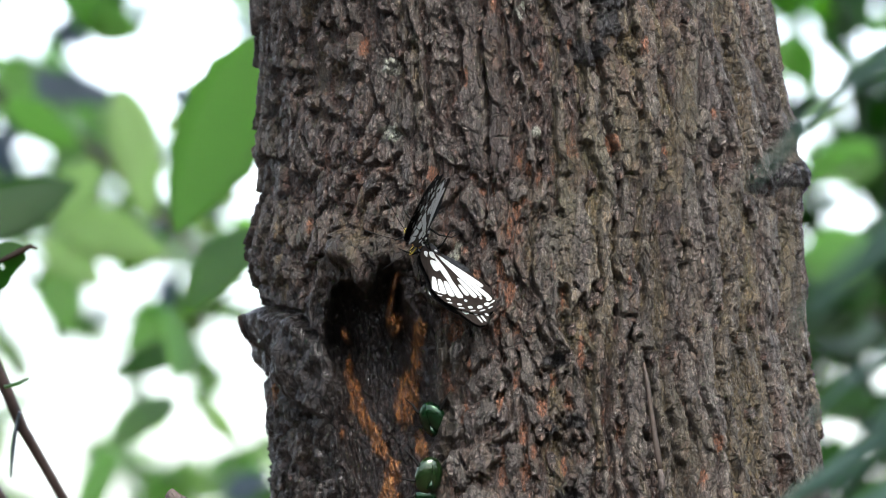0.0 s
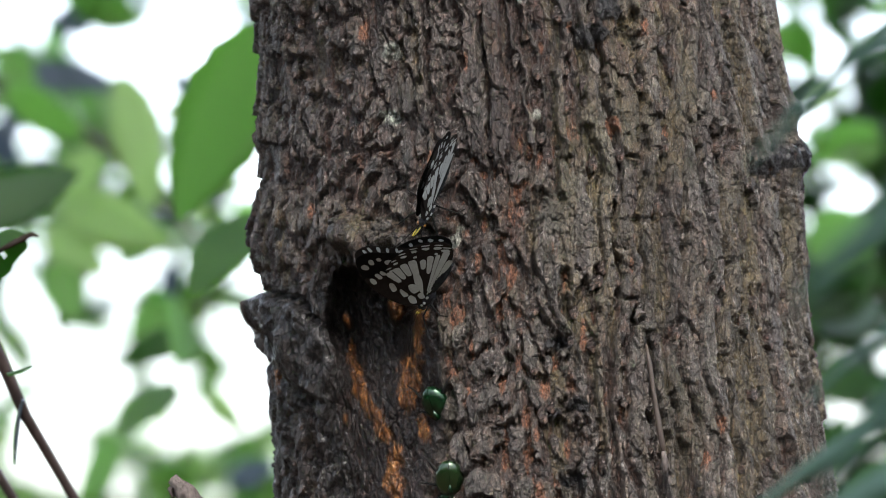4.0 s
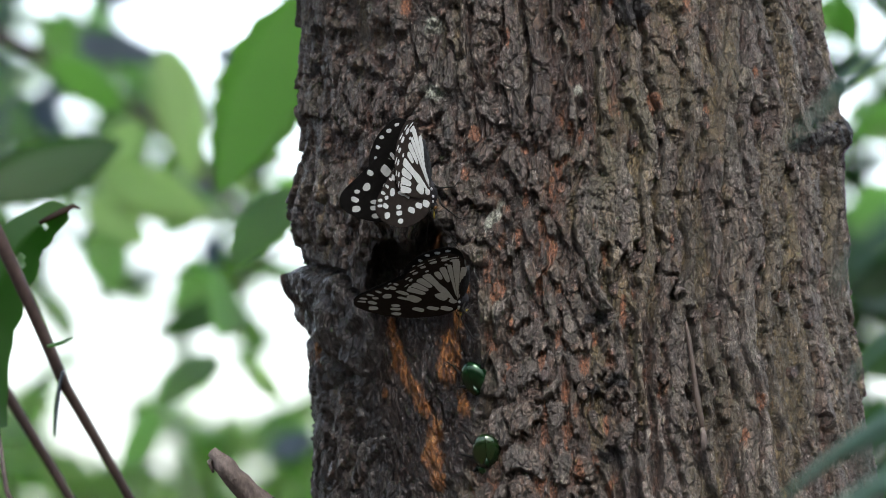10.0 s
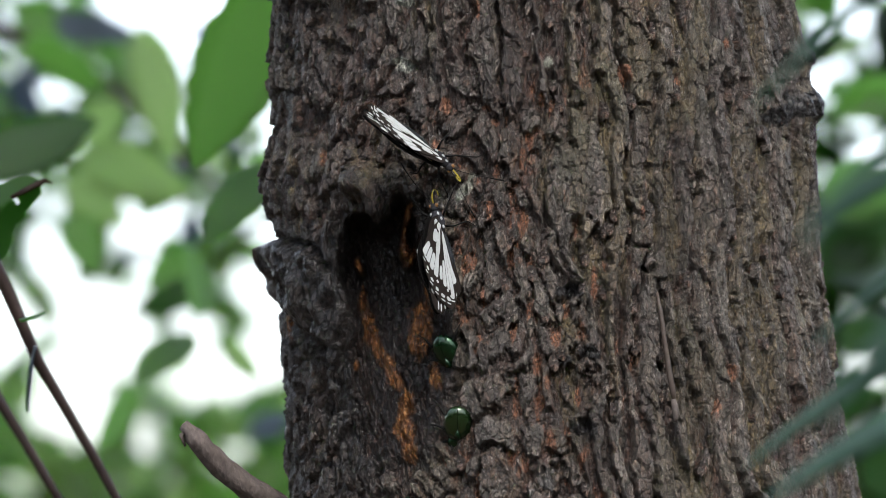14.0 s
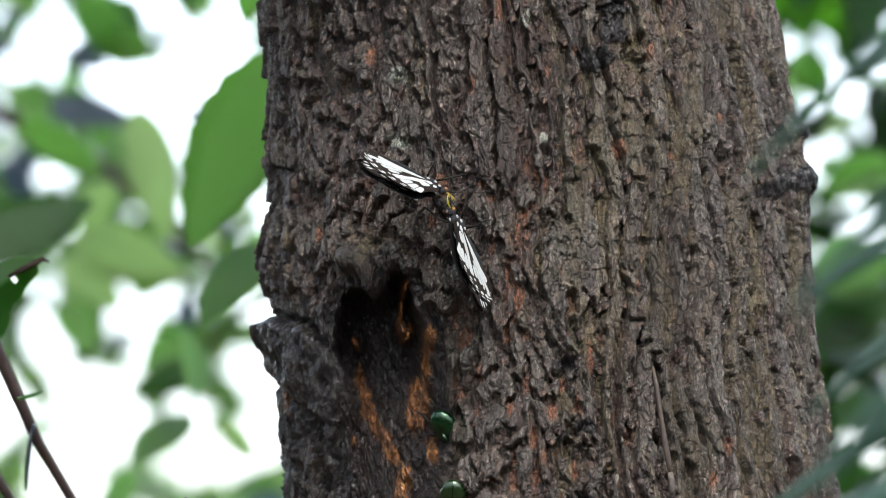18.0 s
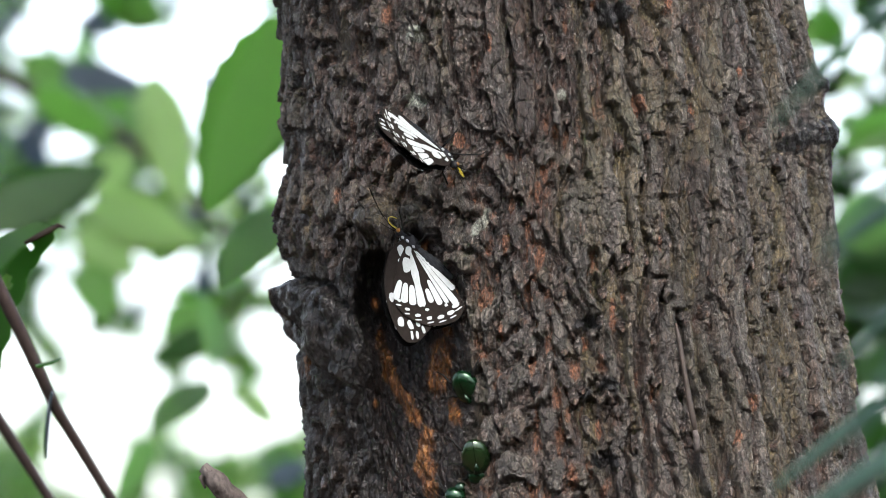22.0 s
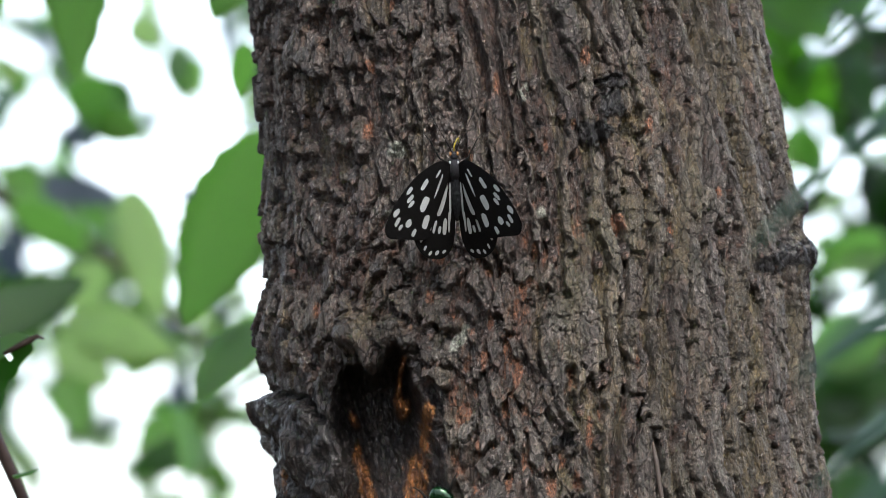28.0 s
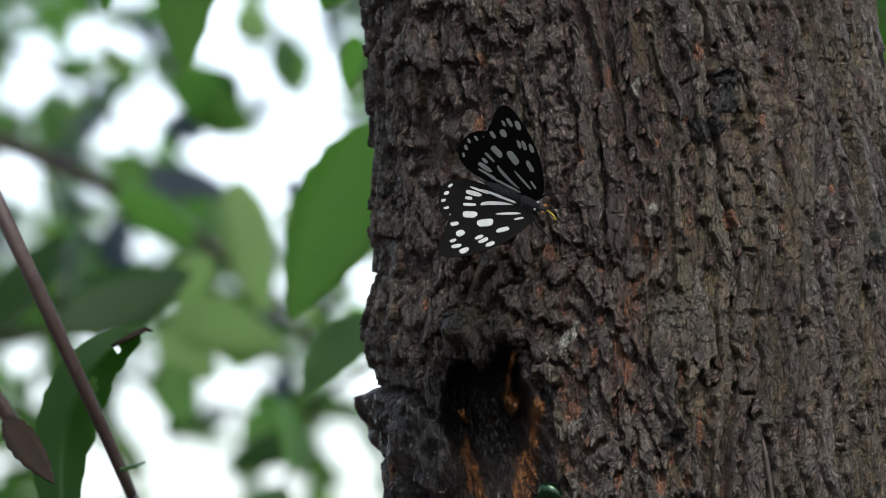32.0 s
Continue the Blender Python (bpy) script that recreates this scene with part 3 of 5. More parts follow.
    splinter = soft_patches(u, v, SPLINTERS, 93) * front
    wood = np.maximum(wood, np.minimum(1.4 * splinter, 1.2))
    sunk = sunk - 1.0 * wood * hole - 0.75 * np.minimum(sunk, 16) * splinter * hole
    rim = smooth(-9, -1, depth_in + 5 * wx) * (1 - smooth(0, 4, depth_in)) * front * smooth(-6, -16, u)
    # colour masks: wet rot, bare wood, red inner bark, lichen, plate tones, painted shade
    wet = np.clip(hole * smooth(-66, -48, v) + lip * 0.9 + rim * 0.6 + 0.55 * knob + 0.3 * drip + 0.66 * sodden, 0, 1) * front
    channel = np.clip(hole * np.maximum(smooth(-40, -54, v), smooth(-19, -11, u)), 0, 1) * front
    # black growth on patches and knots; over pits the mask paints their shade
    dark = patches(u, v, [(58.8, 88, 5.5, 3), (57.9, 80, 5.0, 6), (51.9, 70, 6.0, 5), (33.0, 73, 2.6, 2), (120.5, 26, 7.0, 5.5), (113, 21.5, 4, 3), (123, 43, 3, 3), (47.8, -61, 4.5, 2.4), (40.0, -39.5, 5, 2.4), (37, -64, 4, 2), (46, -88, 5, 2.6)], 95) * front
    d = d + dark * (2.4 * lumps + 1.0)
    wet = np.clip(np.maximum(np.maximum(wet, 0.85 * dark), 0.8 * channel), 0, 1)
    # inner part of the hollow, where its shade goes into the colour
    rot_shade = smooth(0.5, 5.0, depth_in + 3 * jx) * smooth(-62, -40, v + 12 * wy + 0.3 * (u + 25)) * front * (0.25 + 0.75 * smooth(-10, -19, u + 4 * wx))
    band = smooth(-30, 0, u) * smooth(92, 40, u) * smooth(75, 20, v)
    inner = np.maximum(soft_patches(u, v, SCALED + SCALED_HIGH, 97), smooth(0.52, 0.66, layered(s / 4.2, h / 10.0, 99, 3)) * band * 0.75 * (0.35 + 0.65 * low_ground)) * front * (1 - hole)
    d = d - 0.9 * inner
    lichen = patches(u, v, LICHEN, 101) * front * 0.8
    # strongest in the furrows, which get red-brown and painted shade together
    warm_dark = np.clip(0.95 * low_ground + 0.45 * ridged * smooth(0.55, 0.9, own2) + 0.7 * (layered(s / 22, h / 40, 105, 3) - 0.5) + 0.42 * smooth(35, -40, u + 30 * wy), 0, 0.9)
    tone = np.clip(own3 * 0.25 + 0.75 * ((0.45 * own4 + 0.55 * own2) * ridged + own * (1 - ridged)), 0, 1)
    olive = smooth(0.50, 0.64, layered((s + wx * 6) / 6, h / 60, 103, 3) + 0.06 * smooth(60, 90, u) * smooth(122, 108, u) - 0.16 * smooth(60, 20, u)) * front * (0.35 + 0.45 * low_ground)
    rr = r + d * 1e-3
    x, y = c + rr * np.sin(th), AXIS_Y - rr * np.cos(th) + sunk * 1e-3
    rows, cols = th.shape
    idx = np.arange(rows * cols).reshape(rows, cols)
    nxt = np.roll(idx, -1, axis=1)
    quads = np.stack([idx[:-1], nxt[:-1], nxt[1:], idx[1:]], -1).reshape(-1, 4)
    me = bpy.data.meshes.new("bark")
    me.vertices.add(rows * cols)
    me.vertices.foreach_set("co", np.stack([x, y, z], -1).astype(np.float32).ravel())
    me.loops.add(quads.size)
    me.loops.foreach_set("vertex_index", quads.astype(np.int32).ravel())
    me.polygons.add(len(quads))
    me.polygons.foreach_set("loop_start", np.arange(0, quads.size, 4, dtype=np.int32))
    me.polygons.foreach_set("use_smooth", np.ones(len(quads), bool))
    me.update(calc_edges=True)
    for name, a in (("wet", wet), ("rot_shade", rot_shade), ("wood", wood), ("inner", inner), ("lichen", lichen), ("warm_dark", warm_dark), ("tone", tone), ("olive", olive), ("channel", channel), ("growth_shade", dark)):
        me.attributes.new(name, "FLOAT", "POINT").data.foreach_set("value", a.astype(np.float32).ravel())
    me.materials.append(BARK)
    tree = thing("oak_tree", LEVEL, "oak tree trunk with furrowed grey-brown bark and a rotten hollow", "tree")
    bark = new("trunk", me)
    bark.parent = tree
    return tree


oak = build_trunk()


def flake_mesh(name, w, h, seed):
    """A thin ragged scale of bark, its lower edge lifted."""
    rnd = random.Random(seed)
    bm = bmesh.new()
    ring = []
    for k in range(9):
        a = 2 * math.pi * k / 9
        q = rnd.uniform(0.7, 1.15)
        ring.append((w / 2 * math.cos(a) * q, h / 2 * math.sin(a) * q))
    top = [bm.verts.new((x, y, 0.0004 - 0.06 * y + 0.0006 * rnd.random())) for x, y in ring]
    low = [bm.verts.new((x * 1.12, y * 1.06, -0.0022)) for x, y in ring]
    mid = bm.verts.new((0, 0, 0.0006 + 0.0004 * rnd.random()))
    for k in range(9):
        bm.faces.new((top[k], top[(k + 1) % 9], mid))
        bm.faces.new((low[k], low[(k + 1) % 9], top[(k + 1) % 9], top[k]))
    me = bpy.data.meshes.new(name)
    bm.to_mesh(me)
    bm.free()
    for key, val in (("warm_dark", rnd.uniform(0.1, 0.9)), ("tone", rnd.uniform(0, 0.6))):
        me.attributes.new(key, "FLOAT", "POINT").data.foreach_set("value", np.full(len(me.vertices), val, np.float32))
    me.materials.append(BARK)
    return me


def bark_flakes(count):
    kinds = [flake_mesh("bark_flake", random.uniform(0.002, 0.0042), random.uniform(0.004, 0.008), k) for k in range(14)]
    made = 0
    while made < count:
        u, v = random.uniform(-58, 118), random.uniform(-112, 138)
        if float(inside_outline(np.array([u]), np.array([v]), HOLLOW)[0]) > -7:
            continue
        p = on_bark(u, v, -0.0016)
        c, r = trunk_section(p.z)
        out = Vector((p.x - float(c), p.y - AXIS_Y, 0)).normalized()
        up = Vector((0, 0, 1))
        m = Matrix((up.cross(out), up, out)).transposed().to_4x4()
        m.translation = p
        ob = new("bark_flake", kinds[made % len(kinds)])
        ob.parent = oak
        ob.matrix_basis = m @ pose(0, 0, 0, random.uniform(-10, 4), random.uniform(-12, 12), random.uniform(-14, 14))
        made += 1


bark_flakes(300)


# ---- ground and distance ----
def build_ground():
    bm = bmesh.new()
    n = 90
    xs = [math.copysign(abs(k / n) ** 3, k) * 900 for k in range(-n, n + 1)]
    grid = [[bm.verts.new((x, y, 0.06 * noise.noise((x * 0.7, y * 0.7, 0)) if abs(x) + abs(y) < 60 else 0)) for x in xs] for y in xs]
    for a, b in zip(grid, grid[1:]):
        for i in range(len(xs) - 1):
            bm.faces.new((a[i], a[i + 1], b[i + 1], b[i]))
    tagged(part("ground", bm, SOIL), "brown woodland ground with leaf litter", "ground", kind="structure")


build_ground()


# ---- leaves ----
def ground_under(p, x=None):
    """The place in the plan on the ground under p."""
    return Vector((p.x if x is None else x, p.y, -(1.65 + p.y * math.sin(radians(5))) / math.cos(radians(5)) - 0.05))


def leaf_shape(bm, m, length, width, bend=0.15, teeth=0, fold=0.15, n=14):
    """A pointed leaf along +y from its stalk, bent down its length, folded along its midrib, with thickness."""
    top, low = [], []
    for i in range(n + 1):
        t = i / n
        w = width / 2 * (math.sin(math.pi * t ** 0.8) ** 0.8 if 0 < t < 1 else 0.02)
        if teeth and i % 2:
            w *= 1 + teeth
        y, zz = t * length, -bend * length * t * t
        for rows, off in ((top, 0.0004), (low, -0.0004)):
            rows.append([bm.verts.new(m @ Vector((x, y, zz + off + fold * abs(x)))) for x in (-w, -w * 0.5, 0, w * 0.5, w)])
    for i in range(n):
        for j in range(4):
            bm.faces.new((top[i][j], top[i][j + 1], top[i + 1][j + 1], top[i + 1][j]))
            bm.faces.new((low[i][j], low[i + 1][j], low[i + 1][j + 1], low[i][j + 1]))
        bm.faces.new((top[i][0], top[i + 1][0], low[i + 1][0], low[i][0]))
        bm.faces.new((top[i][4], low[i][4], low[i + 1][4], top[i + 1][4]))
    return bm


def seen_at(u, v, away):
    """The place in the plan that lies `away` metres from the eye on the sight line over (u, v) millimetres."""
    return Vector((u / 1000 * away / 2, away - 2, v / 1000 * away / 2))


def branch(name, label, away, line, leaves, thickness=0.004, material=STEM):
    """A leafy branch: a tapering stem through line (u, v) and leaves (u, v of the stalk and of the tip, width in mm, kind)."""
    pts = [seen_at(u, v, away + 0.02 * i) for i, (u, v) in enumerate(line)]
    top = thing(name, LEVEL @ Matrix.Translation(pts[0]), label, "branch", "leafy branches behind the trunk")
    foot = ground_under(pts[0], pts[0].x * 1.25 + math.copysign(0.1, pts[0].x))
    bm = tube(bmesh.new(), [q - pts[0] for q in curve_points(foot, foot + Vector((0, 0, 0.8)), pts[0] + (pts[0] - pts[1]).normalized() * 0.2, pts[0], 12)], list(np.linspace(thickness * 2.5, thickness, 12)))
    part("main_stem", bm, material, top)
    if len(pts) > 1:
        bm = tube(bmesh.new(), [p - pts[0] for p in pts], list(np.linspace(thickness, thickness * 0.4, len(pts))))
        part("stem", bm, material, top)
    for k, (u0, v0, u1, v1, width, kind) in enumerate(leaves):
        a = seen_at(u0, v0, away + random.uniform(-0.05, 0.05))
        b = seen_at(u1, v1, away + random.uniform(-0.12, 0.12))
        y = (b - a).normalized()
        toward = Vector((random.uniform(-0.5, 0.5), -1, random.uniform(-0.1, 0.6)))
        x = y.cross(toward).normalized()
        m = Matrix((x, y, x.cross(y))).transposed().to_4x4()
        m.translation = a - pts[0]
        bm = leaf_shape(bmesh.new(), m, (b - a).length, 1.3 * width / 1000 * away / 2, bend=random.uniform(-0.06, 0.12), teeth=0.12)
        part("leaf", bm, kind, top)
    return top


M, N, D, L, G = LEAF, LEAF_DEEP, LEAF_DARK, LEAF_LIGHT, LEAF_GREY
branch("chestnut_branch", "long mid-green leaves hanging just behind the trunk", 2.62, [(40, 150), (-10, 120), (-52, 96), (-61, 74)], [
    (-61, 76, -94, 4, 25, N), (-66, 8, -90, -20, 15, N), (-66, 146, -83, 114, 17, N), (-72, 106, -74, 86, 7, M)], 0.003)
branch("chestnut_branch", "broad green leaves hanging from a high twig", 2.7, [(-280, 190), (-200, 176), (-134, 164), (-110, 166)], [
    (-159, 170, -159, 116, 10, N), (-134, 164, -130, 97, 19, N), (-184, 174, -190, 120, 14, N)], 0.003)
branch("chestnut_branch", "dark green leaf reaching in at the edge of the foliage", 2.9, [(-300, -10), (-220, 0), (-176, 4)], [(-178, 4, -128, 25, 17, D), (-200, 2, -176, 40, 14, D)], 0.003)
branch("chestnut_branch", "blurred slanting branch with leaves coloured pale as if sunlit", 3.7, [(-290, 110), (-210, 78), (-168, 59), (-150, 50), (-122, 34), (-107, 18), (-93, 5), (-80, -9)], [
    (-114, 58, -103, 10, 14, L), (-137, 12, -101, -1, 15, L), (-142, 3, -119, -13, 12, L), (-94, 39, -86, 55, 11, L), (-100, 4, -114, -8, 9, M), (-156, 53, -127, 35, 11, M), (-139, -9, -131, -30, 12, M), (-108, -21, -87, -41, 16, N),
    (-124, 32, -134, 14, 10, L), (-96, 28, -86, 8, 10, L)], 0.0065)
branch("chestnut_branch", "blurred drooping twig with mid-green leaves", 3.3, [(-10, 10), (-60, -6), (-86, -21), (-97, -50), (-117, -71)], [
    (-94, -24, -93, -44, 14, M), (-91, -34, -116, -44, 8, D), (-97, -52, -117, -71, 12, M), (-115, -74, -129, -93, 13, M), (-85, -55, -73, -68, 6, L), (-86, -21, -83, -9, 9, M), (-67, 11, -73, -3, 9, M), (-100, -26, -112, -36, 10, M)], 0.0025)
branch("chestnut_branch", "blurred high twig with mixed green leaves", 3.8, [(-300, 150), (-210, 114), (-168, 92), (-158, 81), (-149, 69)], [
    (-137, 90, -109, 81, 17, N), (-125, 96, -114, 78, 14, D), (-113, 117, -101, 107, 9, L), (-99, 136, -82, 134, 9, L), (-97, 107, -95, 91, 8, M), (-159, 105, -152, 94, 6, L), (-119, 145, -113, 139, 9, L), (-156, 65, -147, 48, 11, M), (-168, 87, -159, 84, 6, D),
    (-109, 75, -129, 84, 11, M)], 0.003)
branch("chestnut_branch", "blurred twig with leaves coloured bluish for shade", 4.0, [(-300, 80), (-220, 74), (-170, 66), (-140, 58)], [
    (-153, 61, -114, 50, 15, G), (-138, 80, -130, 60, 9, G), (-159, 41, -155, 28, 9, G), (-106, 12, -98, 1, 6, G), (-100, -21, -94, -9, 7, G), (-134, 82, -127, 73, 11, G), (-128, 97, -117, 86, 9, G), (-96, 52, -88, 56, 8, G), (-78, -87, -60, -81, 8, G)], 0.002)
branch("chestnut_branch", "blurred leafy branch of mid greens", 3.6, [(260, 120), (190, 110), (150, 100), (118, 86)], [
    (121, 76, 132, 56, 10, M), (154, 36, 127, 25, 10, M), (155, 30, 132, 24, 7, M), (129, 45, 144, 53, 4, L), (155, 66, 136, 61, 3, M), (114, 129, 135, 106, 18, N), (114, 99, 133, 88, 20, N), (136, 137, 149, 112, 17, N), (141, 101, 149, 78, 10, D),
    (119, 72, 129, 63, 10, M), (151, 132, 132, 133, 7, D), (127, 32, 148, 36, 7, M), (136, 76, 149, 61, 6, D), (106, 160, 124, 116, 16, N), (116, 146, 142, 126, 13, N), (112, 138, 118, 96, 15, N), (120, 112, 124, 78, 11, N), (140, 152, 146, 120, 14, N)], 0.003)
branch("chestnut_branch", "blurred dark lower branch of broad leaves", 3.4, [(270, -30), (200, -30), (160, -24), (124, -16)], [
    (128, -7, 154, 1, 18, M), (126, -28, 154, -12, 17, D), (127, -34, 153, -28, 13, D), (132, -54, 153, -53, 12, D), (133, -84, 141, -66, 9, D), (128, -3, 147, -15, 17, D), (129, -22, 147, -28, 16, D), (140, -104, 176, -90, 24, D), (170, -20, 186, -60, 24, D)], 0.003)


def blade(u0, v0, u1, v1, away, width, sag):
    """One long arching blade close before the trunk."""
    a, b = seen_at(u0, v0, away), seen_at(u1, v1, away + 0.06)
    top = thing("grass_blade", LEVEL @ Matrix.Translation(a), "long narrow grey-green blade arching before the trunk, out of focus", "grass", "blades before the trunk")
    bm = bmesh.new()
    n, y = 16, (b - a)
    side = y.cross(Vector((0, -1, 0.3))).normalized()
    rows = []
    for i in range(n + 1):
        t = i / n
        w = width / 2000 * (1 - t) ** 0.6 * min(1, 0.5 + 2 * t) + 0.0002
        p = y * t + Vector((0, 0, sag / 1000 * 4 * t * (1 - t)))
        rows.append([bm.verts.new(p + side * w * k + Vector((0, o + 0.15 * w * abs(k), 0))) for o, ks in ((0, (-1, 0, 1)), (0.0004, (1, 0, -1))) for k in ks])
    for p, q in zip(rows, rows[1:]):
        for i in range(6):
            bm.faces.new((p[i], p[(i + 1) % 6], q[(i + 1) % 6], q[i]))
    part("leaf_blade", bm, BLADE, top)
    foot = ground_under(a, a.x + 0.12)
    part("stalk", tube(bmesh.new(), [q - a for q in curve_points(foot, foot + Vector((0, 0, 0.9)), a + Vector((0.06, 0, -0.1)), a, 10)], list(np.linspace(0.003, 0.0008, 10)), 6), BLADE, top)


for row in ((188, 92, 108, 22, 1.3, 5.5, 3), (200, 76, 122, 42, 1.3, 4, 4), (204, 34, 126, -28, 1.1, 11, 4), (206, 14, 130, -20, 1.4, 7, 4), (212, -26, 132, -92, 1.1, 12, 4), (196, -20, 128, -62, 1.4, 5, 5),
            (200, -46, 104, -104, 1.45, 8, 4), (216, -70, 112, -116, 1.35, 13, 4), (190, 118, 126, 84, 1.3, 4, 5), (206, 130, 134, 100, 1.2, 6, 5)):
    blade(*row)

# sparse stems and a hanging leaf beside the trunk, and the broken twig at its foot
branch("woody_stem", "thin brown woody stem with a withered leaf, leaning", 2.12, [(-205, 60), (-178, 2), (-161, -35), (-149, -63), (-130, -96), (-116, -122), (-90, -190)],
       [(-196, -30, -180, -52, 8, LEAF_DEAD)], 0.0032)
branch("woody_stem", "thin brown woody stem carrying a drooping leaf", 2.2, [(-215, 0), (-190, -36), (-172, -62), (-152, -95), (-120, -150)],
       [(-150, -58, -157, -80, 7, G), (-147, -46, -154, -52, 4, LEAF_DARK)], 0.0036)


def curled_leaf():
    """A hanging gnawed leaf: a bent blade with a ragged rim and three holes, and its withered curled tip."""
    rnd = random.Random(4)
    spine = curve_points((-173, -78, 0), (-184, -34, 0), (-166, -4, 0), (-148, -1.4, 0), 34)
    base = seen_at(-172, -95, 2.16)
    top = thing("hanging_leaf", LEVEL @ Matrix.Translation(base), "gnawed dark green leaf with a curled brown tip", "leaf")
    holes = ((-165, -20, 2.4), (-172, -10, 1.7), (-156.5, -7, 1.6))
    bm = bmesh.new()
    rows = []
    for i, p in enumerate(spine):
        t = i / 33
        d = (spine[min(i + 1, 33)] - spine[max(i - 1, 0)]).normalized()
        side = Vector((-d.y, d.x, 0))
        half = 9.5 * math.sin(math.pi * (0.04 + 0.92 * t) ** 0.9) ** 0.7 + 0.4
        row = []
        for k in np.linspace(-1, 1, 15):
            w = half * (1 + 0.22 * noise.noise((t * 9, k * 0.3, 2)) + (0.1 * rnd.random() if abs(k) == 1 else 0))
            q = p + side * (k * w)
            row.append((q, seen_at(q.x, q.y, 2.16 + 0.006 * abs(k) + 0.004 * math.sin(5 * t)) - base))
        rows.append(row)
    for off in (0.0, 0.0005):
        grid = [[bm.verts.new(q + Vector((0, off, 0))) for _, q in row] for row in rows]
        for i in range(33):
            for j in range(14):
                c = rows[i][j][0]
                if not any(math.hypot(c.x - x, c.y - y) < r for x, y, r in holes):
                    bm.faces.new((grid[i][j], grid[i][j + 1], grid[i + 1][j + 1], grid[i + 1][j]))
    part("leaf_blade", bm, LEAF_DARK, top)
    bm = bmesh.new()
    pts = [seen_at(u, v, 2.155) - base for u, v in ((-158, -5), (-153, -2.6), (-149, -0.6), (-146, 1.0), (-143.6, 0.2))]
    tube(bm, pts, [0.0008, 0.0014, 0.0015, 0.0011, 0.0004], 10)
    for v in bm.verts:
        v.co += Vector(noise.noise_vector(v.co * 400)) * 0.0006
    part("curled_tip", bm, LEAF_DEAD, top, "withered brown curled tip")
    stalk = [seen_at(u, v, 2.165) - base for u, v in ((-173, -78), (-170, -100), (-150, -140), (-130, -180))]
    foot = ground_under(seen_at(-130, -180, 2.165)) - base
    part("stalk", tube(bmesh.new(), stalk + [foot], [0.0008, 0.001, 0.0012, 0.0014, 0.002], 8), STEM, top)


curled_leaf()


def broken_twig():
    a = seen_at(-97, -88, 2.06)
    top = thing("broken_twig", LEVEL @ Matrix.Translation(a), "broken grey weathered twig beside the trunk", "twig")
    pts = [seen_at(u, v, 2.06 + k) - a for u, v, k in ((-97, -86, 0), (-92, -92, 0), (-84, -101, 0.005), (-74, -109, 0.01), (-63, -116, 0.02), (-50, -128, 0.06))]
    bm = tube(bmesh.new(), pts, [0.0018, 0.0040, 0.0043, 0.0046, 0.0052, 0.006], 16)
    bmesh.ops.subdivide_edges(bm, edges=bm.edges[:], cuts=2, use_grid_fill=True)
    for v in bm.verts:
        v.co += Vector(noise.noise_vector(v.co * 300)) * 0.0009 + Vector(noise.noise_vector(v.co * 900)) * 0.0005
    part("stick", bm, TWIG, top)
    bm = tube(bmesh.new(), [pts[0] * 0.7 + pts[1] * 0.3, pts[0] + Vector((-0.001, 0, -0.004)), pts[0] + Vector((0.0005, 0, -0.008))], [0.0012, 0.001, 0.0004], 8)
    part("splinter", bm, TWIG, top)


broken_twig()


def bark_splinter():
    pts = [on_bark(u, v, k) for u, v, k in ((71.0, -40, 0.001), (72.2, -47, 0.003), (73.6, -57, 0.003), (75.0, -67, 0.004), (76.4, -75, 0.004), (77.0, -79, 0.004))]
    top = thing("bark_splinter", LEVEL @ Matrix.Translation(pts[0]), "thin brown splinter hanging on the bark", "splinter")
    bm = tube(bmesh.new(), [p - pts[0] for p in pts], [0.0005, 0.0010, 0.0009, 0.0010, 0.0010, 0.0007], 8)
    for v in bm.verts:
        v.co += Vector(noise.noise_vector(v.co * 500)) * 0.0005
    part("stick", bm, SPLINTER, top)
    low = [on_bark(u, w, k) - pts[0] for u, w, k in ((76.8, -78, 0.004), (77.3, -81, 0.0045), (77.4, -84, 0.004), (77.2, -86, 0.004))]
    part("pale_end", tube(bmesh.new(), low, [0.0008, 0.0012, 0.0012, 0.0006], 8), TWIG, top, "pale broken end")
    tip = [on_bark(u, w, k) - pts[0] for u, w, k in ((68.2, -33, 0.0005), (67.4, -30.5, 0.002), (68.4, -28.6, 0.0025), (70.6, -28.8, 0.001))]
    part("hooked_tip", tube(bmesh.new(), tip, [0.0003, 0.0007, 0.0008, 0.0004], 8), TWIG, top, "pale hooked tip")


bark_splinter()


# gaps in the foliage where the sky shows: middle and half sizes in millimetres over the trunk's plane
GAPS = [(-97, 64, 29, 17), (-120, 63, 13, 9), (-99, 49, 11, 9), (-68, 23, 5, 11), (-108, -7, 6, 5), (-76, 12, 6, 5), (-123, -17, 8, 8), (-137, 0, 6, 8), (-116, -32, 8, 9), (-148, -22, 12, 19), (-130, -53, 23, 19), (-99, -46, 8, 6),
        (-77, -31, 12, 9), (-67, -12, 9, 8), (-70, -54, 9, 17), (-89, -69, 17, 9), (-105, -18, 6, 6), (-142, -76, 19, 16), (-156, 37, 5, 11), (-148, 74, 12, 8), (-114, -86, 7, 8), (-168, -46, 16, 22), (-188, -70, 14, 14)]
